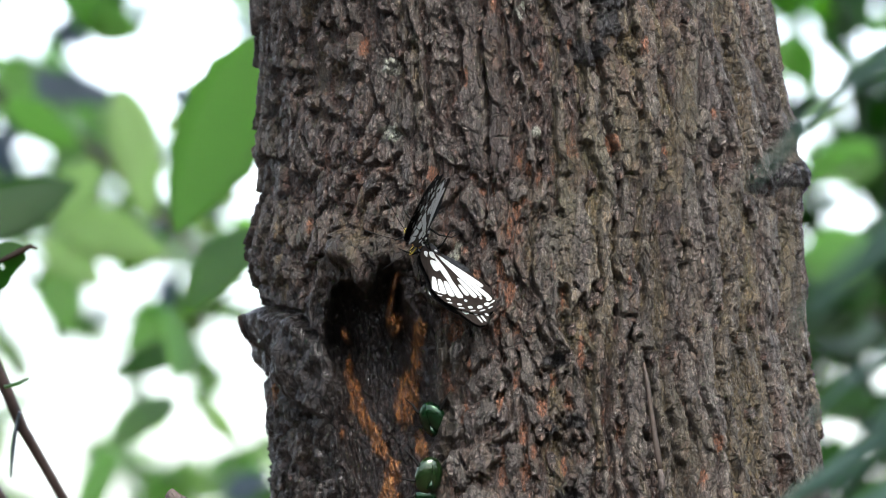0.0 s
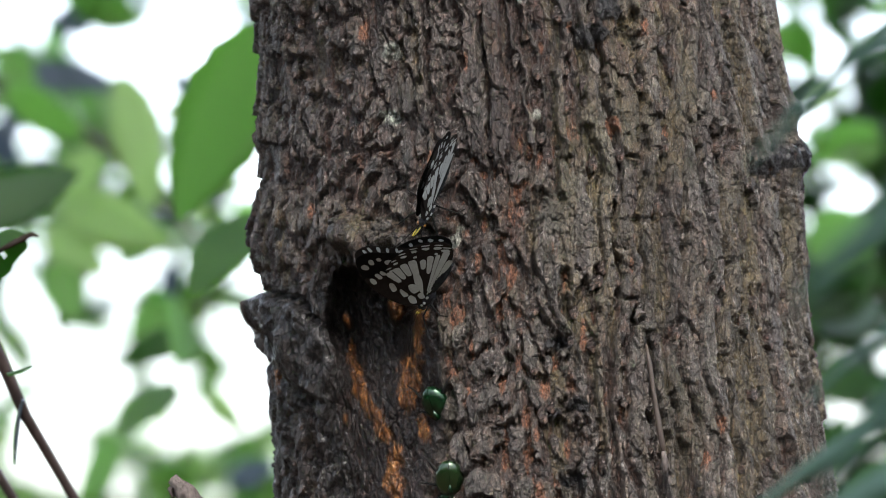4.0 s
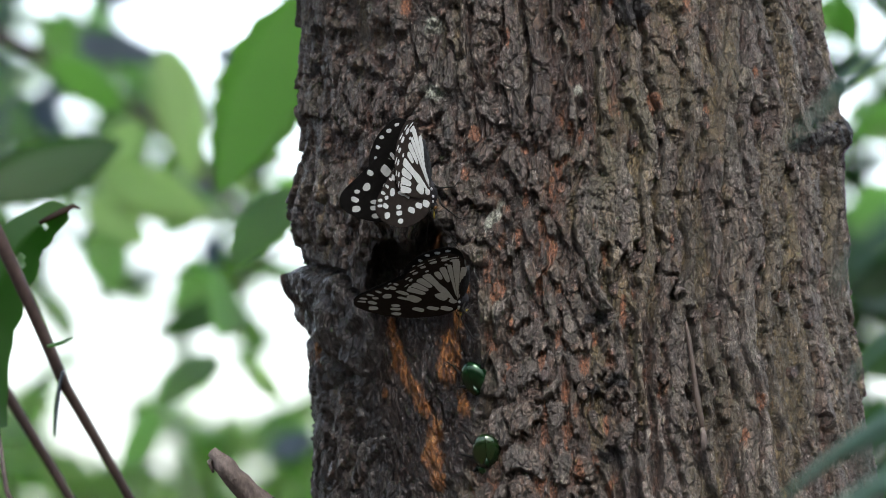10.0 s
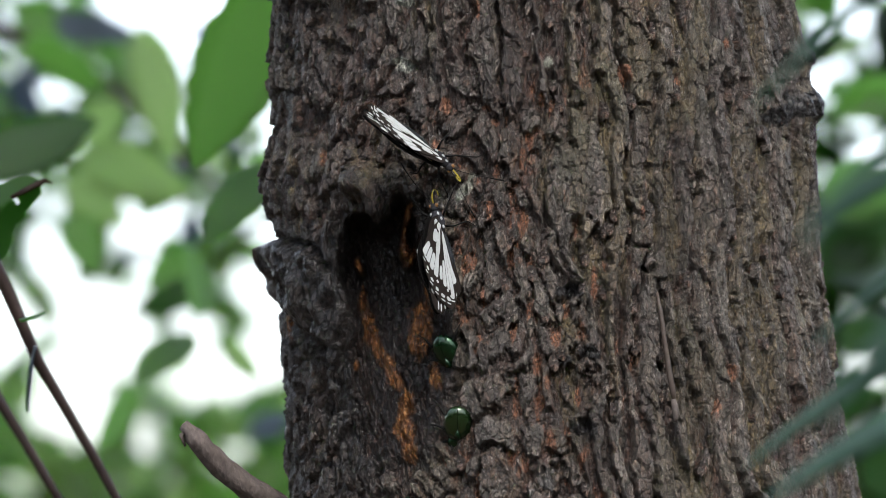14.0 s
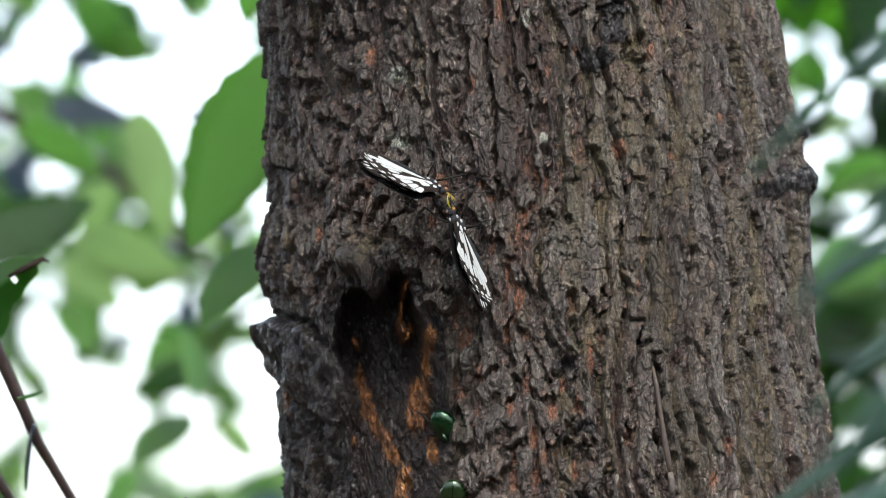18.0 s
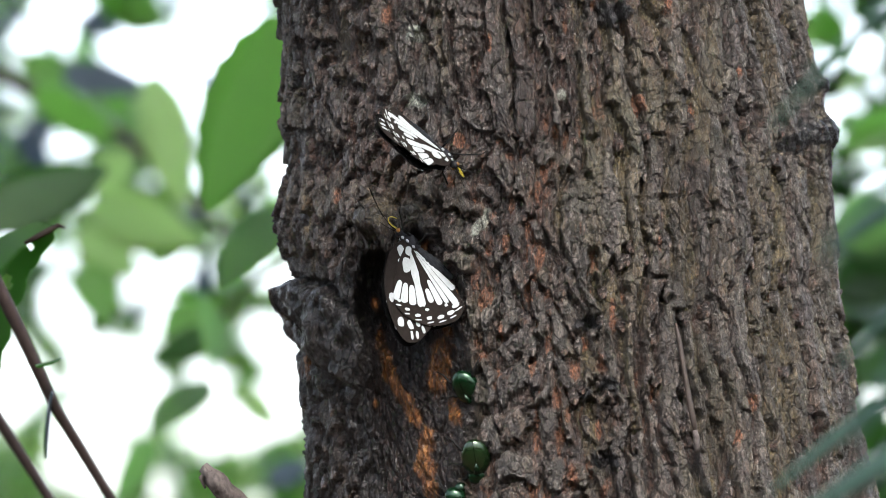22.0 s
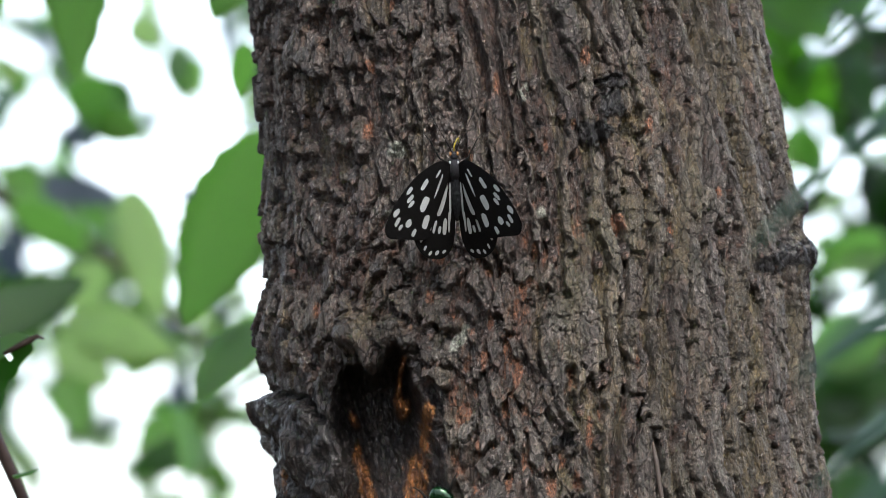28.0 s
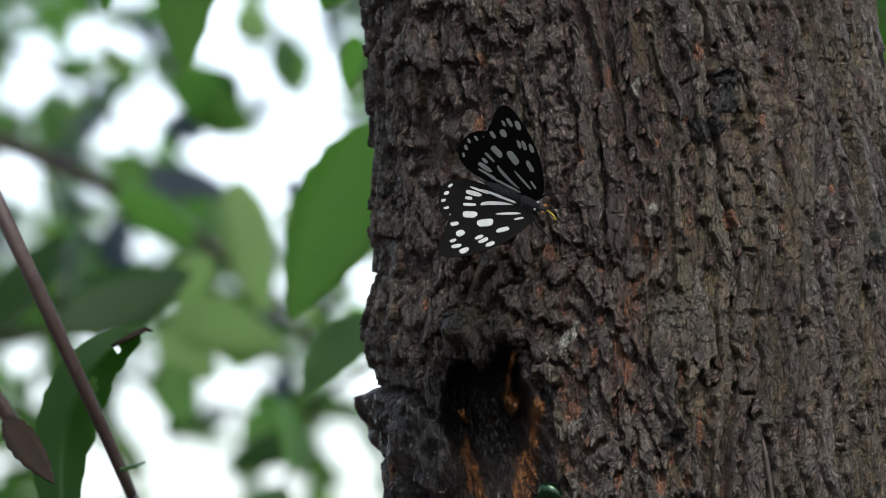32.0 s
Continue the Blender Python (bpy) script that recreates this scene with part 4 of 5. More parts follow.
GAPS_HIGH = [(-150, 129, 8, 12), (-115, 128, 8, 9), (-91, 122, 9, 11), (-91, 72, 17, 19), (-108, 97, 10, 9), (-120, 110, 9, 11), (-147, 81, 11, 12), (-122, 68, 12, 9), (-156, 104, 7, 9), (-81, 101, 8, 12), (-163, 56, 5, 7), (-104, 50, 8, 6), (-184, 100, 10, 12), (-190, 60, 8, 12)]
GAPS_RIGHT = [(122, 63, 4, 8), (142, 67, 9, 7), (144, 48, 11, 10), (129, 41, 4, 9), (142, 20, 8, 7), (143, 7, 8, 6), (134, -44, 5, 5), (145, -45, 5, 4), (140, -68, 6, 9), (130, 17, 3, 3), (130, 107, 6, 7), (134, 121, 3, 4), (146, 86, 4, 7),
              (133, 71, 7, 6), (136, 56, 12, 7), (137, 44, 10, 7), (124, 69, 3, 4), (164, 56, 10, 12), (172, 20, 8, 10)]


def filler_leaves(label, away, count, kinds, left, right, low, high, size, width, seed):
    """Loose sprays of leaves far behind the trunk, thinned where the sky shows through."""
    rnd = random.Random(seed)
    bm = bmesh.new()
    made = 0
    for _ in range(count * 60):
        if made >= count:
            break
        u, v = rnd.uniform(left, right), rnd.uniform(low, high)
        a = rnd.uniform(0, 2 * math.pi)
        half = Vector((math.sin(a), math.cos(a))) * size * 0.5
        if any(math.hypot((u + k * half.x - x) / (w * 0.8), (v + k * half.y - y) / (h * 0.8)) < 1 for x, y, w, h in GAPS + [(x, y, w * 1.25, h * 1.25) for x, y, w, h in GAPS_HIGH] + [(x, y, w * 0.72, h * 0.72) for x, y, w, h in GAPS_RIGHT] for k in (-0.5, 0, 0.5)):
            continue
        q0, q1 = seen_at(u - half.x, v - half.y, away + rnd.uniform(-0.3, 0.3)), seen_at(u + half.x, v + half.y, away + rnd.uniform(-0.3, 0.3))
        y = (q1 - q0).normalized()
        x = y.cross(Vector((rnd.uniform(-0.6, 0.6), -1, rnd.uniform(-0.3, 0.8)))).normalized()
        m = Matrix((x, y, x.cross(y))).transposed().to_4x4()
        m.translation = q0
        leaf_shape(bm, LEVEL @ m, (q1 - q0).length, width / 1000 * away / 2, bend=rnd.uniform(-0.1, 0.15), n=7)
        made += 1
    tagged(part("foliage", bm, kinds), label, "foliage", kind="stuff")


filler_leaves("blurred mid-green leaves far behind the trunk", 5.2, 300, LEAF, -240, -50, -125, 125, 15, 8, 5)
filler_leaves("blurred pale green leaves far behind the trunk", 6.4, 800, LEAF_LIGHT, -240, -50, -130, 150, 16, 9, 6)
filler_leaves("blurred pale yellowish leaves low behind the trunk", 7.0, 420, LEAF_LIGHT, -240, -50, -150, -62, 14, 8, 12)
filler_leaves("blurred dark green leaves far behind the trunk", 4.8, 36, LEAF_DARK, -240, -50, -50, 130, 16, 8, 7)
filler_leaves("blurred leaves coloured grey for shade far behind the trunk", 5.6, 70, LEAF_GREY, -240, -50, -30, 150, 15, 8, 10)
filler_leaves("blurred mid-green leaves of the thicket behind", 5.2, 420, LEAF_DEEP, 95, 240, -130, 190, 18, 10, 8)
filler_leaves("blurred dark leaves of the thicket behind", 4.6, 480, LEAF_DARK, 95, 240, -130, 185, 18, 10, 9)
filler_leaves("blurred pale leaves of the thicket behind", 6.0, 60, LEAF_LIGHT, 95, 240, -60, 190, 16, 9, 11)


def unseen_oak_top():
    """Limbs and leafy head of the oak, unseen above the view, shading the trunk."""
    base = Vector((-0.21, AXIS_Y, 2.55))
    bm = bmesh.new()
    tips = []
    for k in range(9):
        a = k * 2.4
        tip = base + Vector((math.cos(a) * random.uniform(1.2, 2.4), math.sin(a) * random.uniform(1.2, 2.4), random.uniform(0.9, 2.2)))
        limb = tube(bmesh.new(), curve_points(base - Vector((0, 0, 0.3 + 0.08 * k)), base + Vector((0, 0, 0.4)), tip - Vector((0, 0, 0.3)), tip, 9), list(np.linspace(0.05, 0.012, 9)))
        part("limb", limb, TWIG, oak)
        tips.append(tip)
    for _ in range(2000):
        t = random.choice(tips)
        p = t + Vector((random.gauss(0, 0.55), random.gauss(0, 0.55), random.gauss(0.1, 0.35)))
        leaf_shape(bm, Matrix.Translation(p) @ pose(0, 0, 0, random.uniform(-40, 40), random.uniform(-40, 40), random.uniform(0, 360)), random.uniform(0.12, 0.2), random.uniform(0.05, 0.09), n=3)
    # extra unseen leaves overhead, added to hold back light from above
    for _ in range(7000):
        p = Vector((random.gauss(-0.2, 1.3), random.uniform(-0.9, 2.6), random.uniform(2.5, 4.2)))
        leaf_shape(bm, Matrix.Translation(p) @ pose(0, 0, 0, random.uniform(-35, 35), random.uniform(-35, 35), random.uniform(0, 360)), random.uniform(0.18, 0.28), random.uniform(0.08, 0.13), n=2)
    tagged(part("shading_crown", bm, LEAF, oak), kind="stuff")


unseen_oak_top()


def light_block_behind_eye():
    """Unseen leaves around and behind the eye, to close the place and block light."""
    bm = bmesh.new()
    for _ in range(5200):
        a = random.uniform(radians(70), radians(290))
        r = random.uniform(5, 8)
        m = pose(math.sin(a) * r, -1 + math.cos(a) * r, abs(random.gauss(0, 2.6)), random.uniform(-70, 70), random.uniform(-70, 70), random.uniform(0, 360))
        leaf_shape(bm, m, random.uniform(0.3, 0.55), random.uniform(0.15, 0.26), n=3)
    tagged(part("thicket", bm, LEAF_DARK), "unseen dark green leaves added round the clearing to block light", "thicket", kind="stuff")


light_block_behind_eye()


def far_hedge():
    """Bright bushes some metres behind, seen as a blur low in the view."""
    bm = bmesh.new()
    for k in range(1000):
        a = random.uniform(-0.5, 0.5)
        r = random.uniform(10, 13)
        hgt = 1.15 + 0.5 * noise.noise((a * 14, r, 3))
        z = random.uniform(0.1, max(0.3, hgt + 0.3))
        m = pose(math.sin(a) * r, math.cos(a) * r, z, random.uniform(-60, 60), random.uniform(-60, 60), random.uniform(0, 360))
        leaf_shape(bm, m, random.uniform(0.10, 0.2), random.uniform(0.04, 0.08), n=3)
    tagged(part("bushes", bm, LEAF_LIGHT), "bright green bushes far behind, out of focus", "bushes", kind="stuff")


far_hedge()


# ---- butterflies ----
FORE = [(0, 1.2), (4, 4.6), (10, 5.6), (17, 5.4), (24, 3.4), (30, 0.4), (34.5, -3.2), (35.4, -6.0), (34, -9.0), (31, -11.0), (27.5, -13.0), (24, -15.2), (20.5, -17.4), (17.2, -18.4), (13.2, -15.2), (8, -10.4), (3, -5), (0, -1.5)]
HIND = [(0, 0.8), (5, -0.4), (10.5, -3.2), (16.2, -7.4), (20.2, -12), (21.2, -16.6), (20.4, -20.6), (18.2, -25.2), (14.3, -29.2), (9.3, -31.7), (5.4, -32.4), (1.8, -31.0), (-0.6, -27.0), (-1.6, -20), (-1.4, -12), (-0.8, -6)]
# white marks: place, half length, half width, slant in degrees from the wing's forward axis
FORE_MARKS = [(20.8, 2.4, 1.7, 0.8, 80), (21.2, -0.5, 1.8, 0.9, 75), (21.2, -2.6, 1.6, 0.7, 75), (28.8, -1.8, 1.7, 1.1, 70), (29.2, -5.2, 1.7, 0.9, 65), (28.2, -7.8, 1.1, 0.7, 65), (24.2, -8.6, 1.5, 1.3, 60),
              (22.6, -13.2, 1.4, 1.0, 50), (13.4, 0.6, 2.2, 1.1, 66), (15.2, -6.0, 2.7, 1.9, 55), (16.2, -12.6, 2.4, 1.7, 40), (6.2, 0.8, 1.6, 0.5, 60), (7.0, -3.4, 4.2, 0.45, 45)]
FORE_UNDER = [(4.0, 1.0, 2.2, 1.3, 70), (8.5, 0.4, 2.2, 1.1, 70), (32.6, -6.2, 1.5, 0.5, 75), (32.2, -8.0, 1.4, 0.5, 72), (30.0, -9.9, 1.4, 0.5, 66), (27.2, -11.4, 1.2, 0.5, 58), (24.6, -13.2, 1.0, 0.5, 50), (21.4, -15.4, 1.0, 0.5, 45), (19.0, -10.0, 2.6, 0.8, 60), (18.6, -6.6, 2.4, 0.7, 62)]
HIND_MARKS = [(0.9, -11, 7.5, 0.55, 2), (5.0, -9.6, 6.4, 1.5, 24), (9.6, -18.6, 2.4, 0.8, 25), (11.6, -17.2, 2.6, 0.8, 25), (7.0, -20.6, 1.4, 0.8, 10), (4.2, -20.4, 3.2, 1.1, 5), (1.8, -19, 4.0, 0.6, 3), (16.9, -21.6, 0.9, 0.55, 40),
              (15.0, -25.2, 1.0, 0.7, 40), (12.4, -28.2, 1.0, 0.6, 60), (8.8, -29.2, 1.1, 0.75, 80), (5.0, -30.0, 1.0, 0.6, 90), (17.2, -18.2, 0.6, 0.4, 40)]


def rounded(outline, n=4):
    """A closed Catmull-Rom curve through an outline."""
    pts, out = [Vector((*p, 0)) for p in outline], []
    for i in range(len(pts)):
        a, b, c, d = (pts[(i + k) % len(pts)] for k in (-1, 0, 1, 2))
        for t in np.linspace(0, 1, n, endpoint=False):
            out.append(0.5 * (2 * b + (c - a) * t + (2 * a - 5 * b + 4 * c - d) * t * t + (3 * b - a - 3 * c + d) * t ** 3))
    return out


def sheet(bm, outline, z0, z1, mirror=1):
    """A thin solid slab over an outline (millimetres in, metres out), domed a little."""
    top = [bm.verts.new((mirror * p.x / 1000, p.y / 1000, z1 / 1000)) for p in outline]
    low = [bm.verts.new((mirror * p.x / 1000, p.y / 1000, z0 / 1000)) for p in outline]
    k = len(top)
    for i in range(k):
        bm.faces.new((top[i], top[(i + 1) % k], low[(i + 1) % k], low[i]))
    f = [bm.faces.new(top), bm.faces.new(low[::-1])]
    bmesh.ops.triangulate(bm, faces=f)


def mark_outline(x, y, a, b, slant, n=12):
    s = radians(slant)
    dx, dy = Vector((math.sin(s), -math.cos(s), 0)), Vector((math.cos(s), math.sin(s), 0))
    return [Vector((x, y, 0)) + dx * a * math.copysign(abs(math.cos(t)) ** 0.84, math.cos(t)) * (1 + 0.08 * math.sin(3 * t + x)) + dy * b * math.copysign(abs(math.sin(t)) ** 0.84, math.sin(t)) * (1 + 0.14 * math.cos(2 * t + y))
            for t in np.linspace(0, 2 * math.pi, n, endpoint=False)]


def fan(base, stops):
    """An outline on the wing from (angle, distance) about the wing's base."""
    return [Vector((base[0] + r * math.sin(radians(a)), base[1] - r * math.cos(radians(a)), 0)) for a, r in stops]


def rays(base, stops):
    """Long cells between the veins, fanning from the wing's base: (angle0, angle1, r0, r1)."""
    out = []
    for a0, a1, r0, r1 in stops:
        m = (a0 + a1) / 2
        out.append(fan(base, [(m, r0), (a0 + 0.06 * (a1 - a0), r0 + 0.9), (a0, r0 + (r1 - r0) * 0.55), (a0 + 0.2, r1 - 0.7), (m, r1), (a1 - 0.2, r1 - 0.7), (a1, r0 + (r1 - r0) * 0.55), (a1 - 0.06 * (a1 - a0), r0 + 0.9)]))
    return out


# the long pale cell in the middle, narrowing outwards
DISCAL = [(32, 2.8), (25.6, 5), (24.6, 11.5), (27.4, 15.5), (27.6, 23.6), (31.5, 24.4), (35.4, 23.6), (35.6, 15.8), (39.4, 11.5), (38.2, 5)]
HIND_CELLS = rays((0.6, 0.5), [(-6.8, -0.6, 4.0, 23.5), (0.1, 6.2, 3.2, 28.0), (6.9, 11.2, 5.0, 26), (12.2, 18.0, 15.2, 25.6), (19.0, 24.6, 18.0, 23.8), 
                              (36.4, 43.6, 15.9, 23.8), (44.8, 52.0, 15.3, 23.2), (53.2, 60.4, 14.8, 22.8)]) + [fan((0.6, 0.5), DISCAL), mark_outline(6.9, -4.9, 2.9, 1.7, 48), mark_outline(2.6, -1.3, 1.8, 1.2, 40)]


def edge_streaks():
    """Pale crescents between the veins along the hindwing's rim, each with a thin streak outside it."""
    out = []
    for k, (a, rim) in enumerate(((4.5, 31.2), (11, 32.6), (19.5, 32.6), (28, 31.9), (36.5, 30.4), (45, 28.2), (53, 25.4))):
        q = radians(a)
        for r, long, wide in ((rim - 2.7, 1.55 - 0.12 * k, 0.85 - 0.06 * k), (rim - 0.95, 1.7 - 0.1 * k, 0.28)):
            out.append(mark_outline(0.6 + r * math.sin(q), 0.5 - r * math.cos(q), wide, long, a))
        if k in (1, 3):
            out.append(mark_outline(0.6 + (rim - 6.0) * math.sin(q), 0.5 - (rim - 6.0) * math.cos(q), 0.55, 0.7, a))
    return out


HIND_EDGE = edge_streaks()


def body_parts(top):
    bm = ball(bmesh.new(), (0, -0.0065, 0), (0.0024, 0.0046, 0.0026))
    thorax = part("thorax", bm, FUR_BLACK, top)
    bm = bmesh.new()
    for s in (-1, 1):
        for y, x in ((-0.0035, 0.0014), (-0.0055, 0.0021), (-0.0085, 0.0021)):
            ball(bm, (s * x, y, 0.0012), (0.0004, 0.0007, 0.0005), 10, 6)
    part("white_tufts", bm, WING_WHITE, thorax, "white scale tufts")
    bm = bmesh.new()
    steps = np.linspace(0, 1, 25)
    tube(bm, [(0, -0.0100 - 0.0165 * t, 0.0003 - 0.0016 * t * t) for t in steps],
         [(0.0006 + 0.0017 * math.sin(math.pi * (0.12 + 0.84 * t)) ** 0.8) * (1 - 0.10 * (k % 3 == 0)) for k, t in enumerate(steps)], 14)
    part("abdomen", bm, FUR_GREY, top)
    head = part("head", ball(bmesh.new(), (0, -0.0012, 0), (0.0016, 0.0015, 0.0015)), FUR_BLACK, top)
    for s in (-1, 1):
        part("eye", ball(bmesh.new(), (s * 0.0012, -0.0006, 0.0003), (0.0006, 0.0008, 0.0008), 12, 8), ORANGE, head, "orange-brown eye")
        pts = curve_points((s * 0.0006, 0, 0.0006), (s * 0.002, 0.005, 0.002), (s * 0.006, 0.011, 0.001), (s * 0.0085, 0.017, -0.001), 10)
        part("antenna", tube(bmesh.new(), pts, [0.00013] * 7 + [0.0002, 0.00035, 0.00025], 6), BEETLE_LEG, head)
    pts = curve_points((0, 0.0001, -0.0004), (0.0002, 0.0052, 0.0016), (0.0026, 0.0066, -0.0012), (0.0016, 0.0026, -0.0024), 12)
    part("proboscis", tube(bmesh.new(), pts, [0.00028] * 4 + [0.0002] * 8, 8), YELLOW, head, "curved yellow proboscis")
    for s in (-1, 1):
        for y, fx, fy in ((-0.005, 0.010, 0.005), (-0.0085, 0.0115, -0.011)):
            pts = [(s * 0.0018, y, -0.001), (s * fx * 0.5, y + (fy - y) * 0.3, 0.0006), (s * fx * 0.85, fy * 0.8, -0.0026), (s * fx, fy, -0.0042)]
            part("leg", tube(bmesh.new(), pts, [0.00042, 0.00034, 0.00024, 0.00018], 6), BEETLE_LEG, top)


def sized(points, k):
    """A plain outline made larger or smaller."""
    return [Vector((p[0] * k, p[1] * k, 0)) for p in points]


def wing(name, outline, marks_top, marks_low, top, side):
    """One wing hinged at the thorax: a thin membrane with pale cells set on both faces."""
    bm = bmesh.new()
    sheet(bm, rounded(outline), -0.07, 0.07, side)
    bmesh.ops.recalc_face_normals(bm, faces=bm.faces)
    w = part(name, bm, WING_BLACK, top)
    w.data.materials.append(WING_BROWN)
    for f in w.data.polygons:
        f.use_smooth = False
        if f.normal.z < -0.5:
            f.material_index = 1
    for label, marks, z0, z1 in (("white_spot", marks_top, 0.068, 0.12), ("white_cell", marks_low, -0.12, -0.068)):
        for o in marks:
            bm = bmesh.new()
            sheet(bm, rounded([(p.x, p.y) for p in o], 2), z0, z1, side)
            bmesh.ops.recalc_face_normals(bm, faces=bm.faces)
            q = part(label, bm, WING_WHITE, w)
            for f in q.data.polygons:
                f.use_smooth = False
    return w


def butterfly(label):
    top = thing("butterfly", Matrix.Identity(4), label, "butterfly", "butterflies on the trunk")
    body_parts(top)
    fore_top = [mark_outline(*q) for q in FORE_MARKS]
    fore_low = [mark_outline(*q) for q in FORE_MARKS if q[0] > 8] + [mark_outline(*q) for q in FORE_UNDER]
    hind_top = [mark_outline(*q) for q in HIND_MARKS]
    hind_low = HIND_CELLS + HIND_EDGE
    wings = {}
    for side in (-1, 1):
        wings["fore", side] = wing("forewing", [p[:2] for p in sized(FORE, 1.05)], [sized(o, 1.05) for o in fore_top], [sized(o, 1.05) for o in fore_low], top, side)
        wings["hind", side] = wing("hindwing", [p[:2] for p in sized(HIND, 0.96)], [sized(o, 0.96) for o in hind_top], [sized(o, 0.96) for o in hind_low], top, side)
    return top, wings


upper, upper_wings = butterfly("black butterfly with white spots, feeding above the hollow")
lower, lower_wings = butterfly("black butterfly with white-celled wings beside the hollow")


# ---- beetles ----
def beetle(label, shell=BEETLE):
    top = thing("beetle", Matrix.Identity(4), label, "beetle", "green beetles at the sap")
    bm = ball(bmesh.new(), (0, 0, 0.0022), (0.0058, 0.0092, 0.0042), 20, 14)
    part("abdomen", bm, BEETLE_LEG, top)
    for s in (-1, 1):
        bm = ball(bmesh.new(), (s * 0.0001, -0.0014, 0.0030), (0.0062, 0.0088, 0.0042), 24, 16)
        bmesh.ops.bisect_plane(bm, geom=bm.verts[:] + bm.edges[:] + bm.faces[:], plane_co=(s * 0.0001, 0, 0), plane_no=(-s, 0, 0), clear_outer=True)
        part("wing_case", bm, shell, top)
    part("pronotum", ball(bmesh.new(), (0, 0.0078, 0.0028), (0.0050, 0.0042, 0.0034), 20, 12), BEETLE, top)
    bm = bmesh.new()
    tube(bm, [(0, 0.0035, 0.0072), (0, 0.0012, 0.0074), (0, -0.0008, 0.0074)], [0.0016, 0.0011, 0.0002], 6)
    part("scutellum", bm, BEETLE, top)
    head = part("head", ball(bmesh.new(), (0, 0.0122, 0.0022), (0.0026, 0.0030, 0.0020), 16, 10), BEETLE, top)
    for s in (-1, 1):
        part("antenna", tube(bmesh.new(), [(s * 0.002, 0.0138, 0.002), (s * 0.0045, 0.0155, 0.002), (s * 0.006, 0.0165, 0.0018)], [0.0003, 0.0003, 0.0007], 6), BEETLE_LEG, head)
        for y, fx, fy in ((0.006, 0.0092, 0.0105), (0.0005, 0.0105, 0.0012), (-0.004, 0.0095, -0.0105)):
            pts = [(s * 0.004, y, 0.0008), (s * fx * 0.62, y + (fy - y) * 0.4, 0.0032), (s * fx * 0.9, fy * 0.92, 0.0006), (s * (fx + 0.002), fy * 1.15, -0.0006)]
            part("leg", tube(bmesh.new(), pts, [0.00075, 0.0007, 0.00042, 0.0002], 8), BEETLE_LEG, top)
    for ob in top.children_recursive:
        ob.data.transform(Matrix.Scale(0.82, 4))
    return top


wedged = beetle("glossy green beetle wedged in a bark crevice")
climbing = beetle("glossy green beetle climbing up from below the hollow")
crawling = beetle("glossy green beetle with a painted golden sheen, feeding at the foot of the hollow", BEETLE_GOLD)


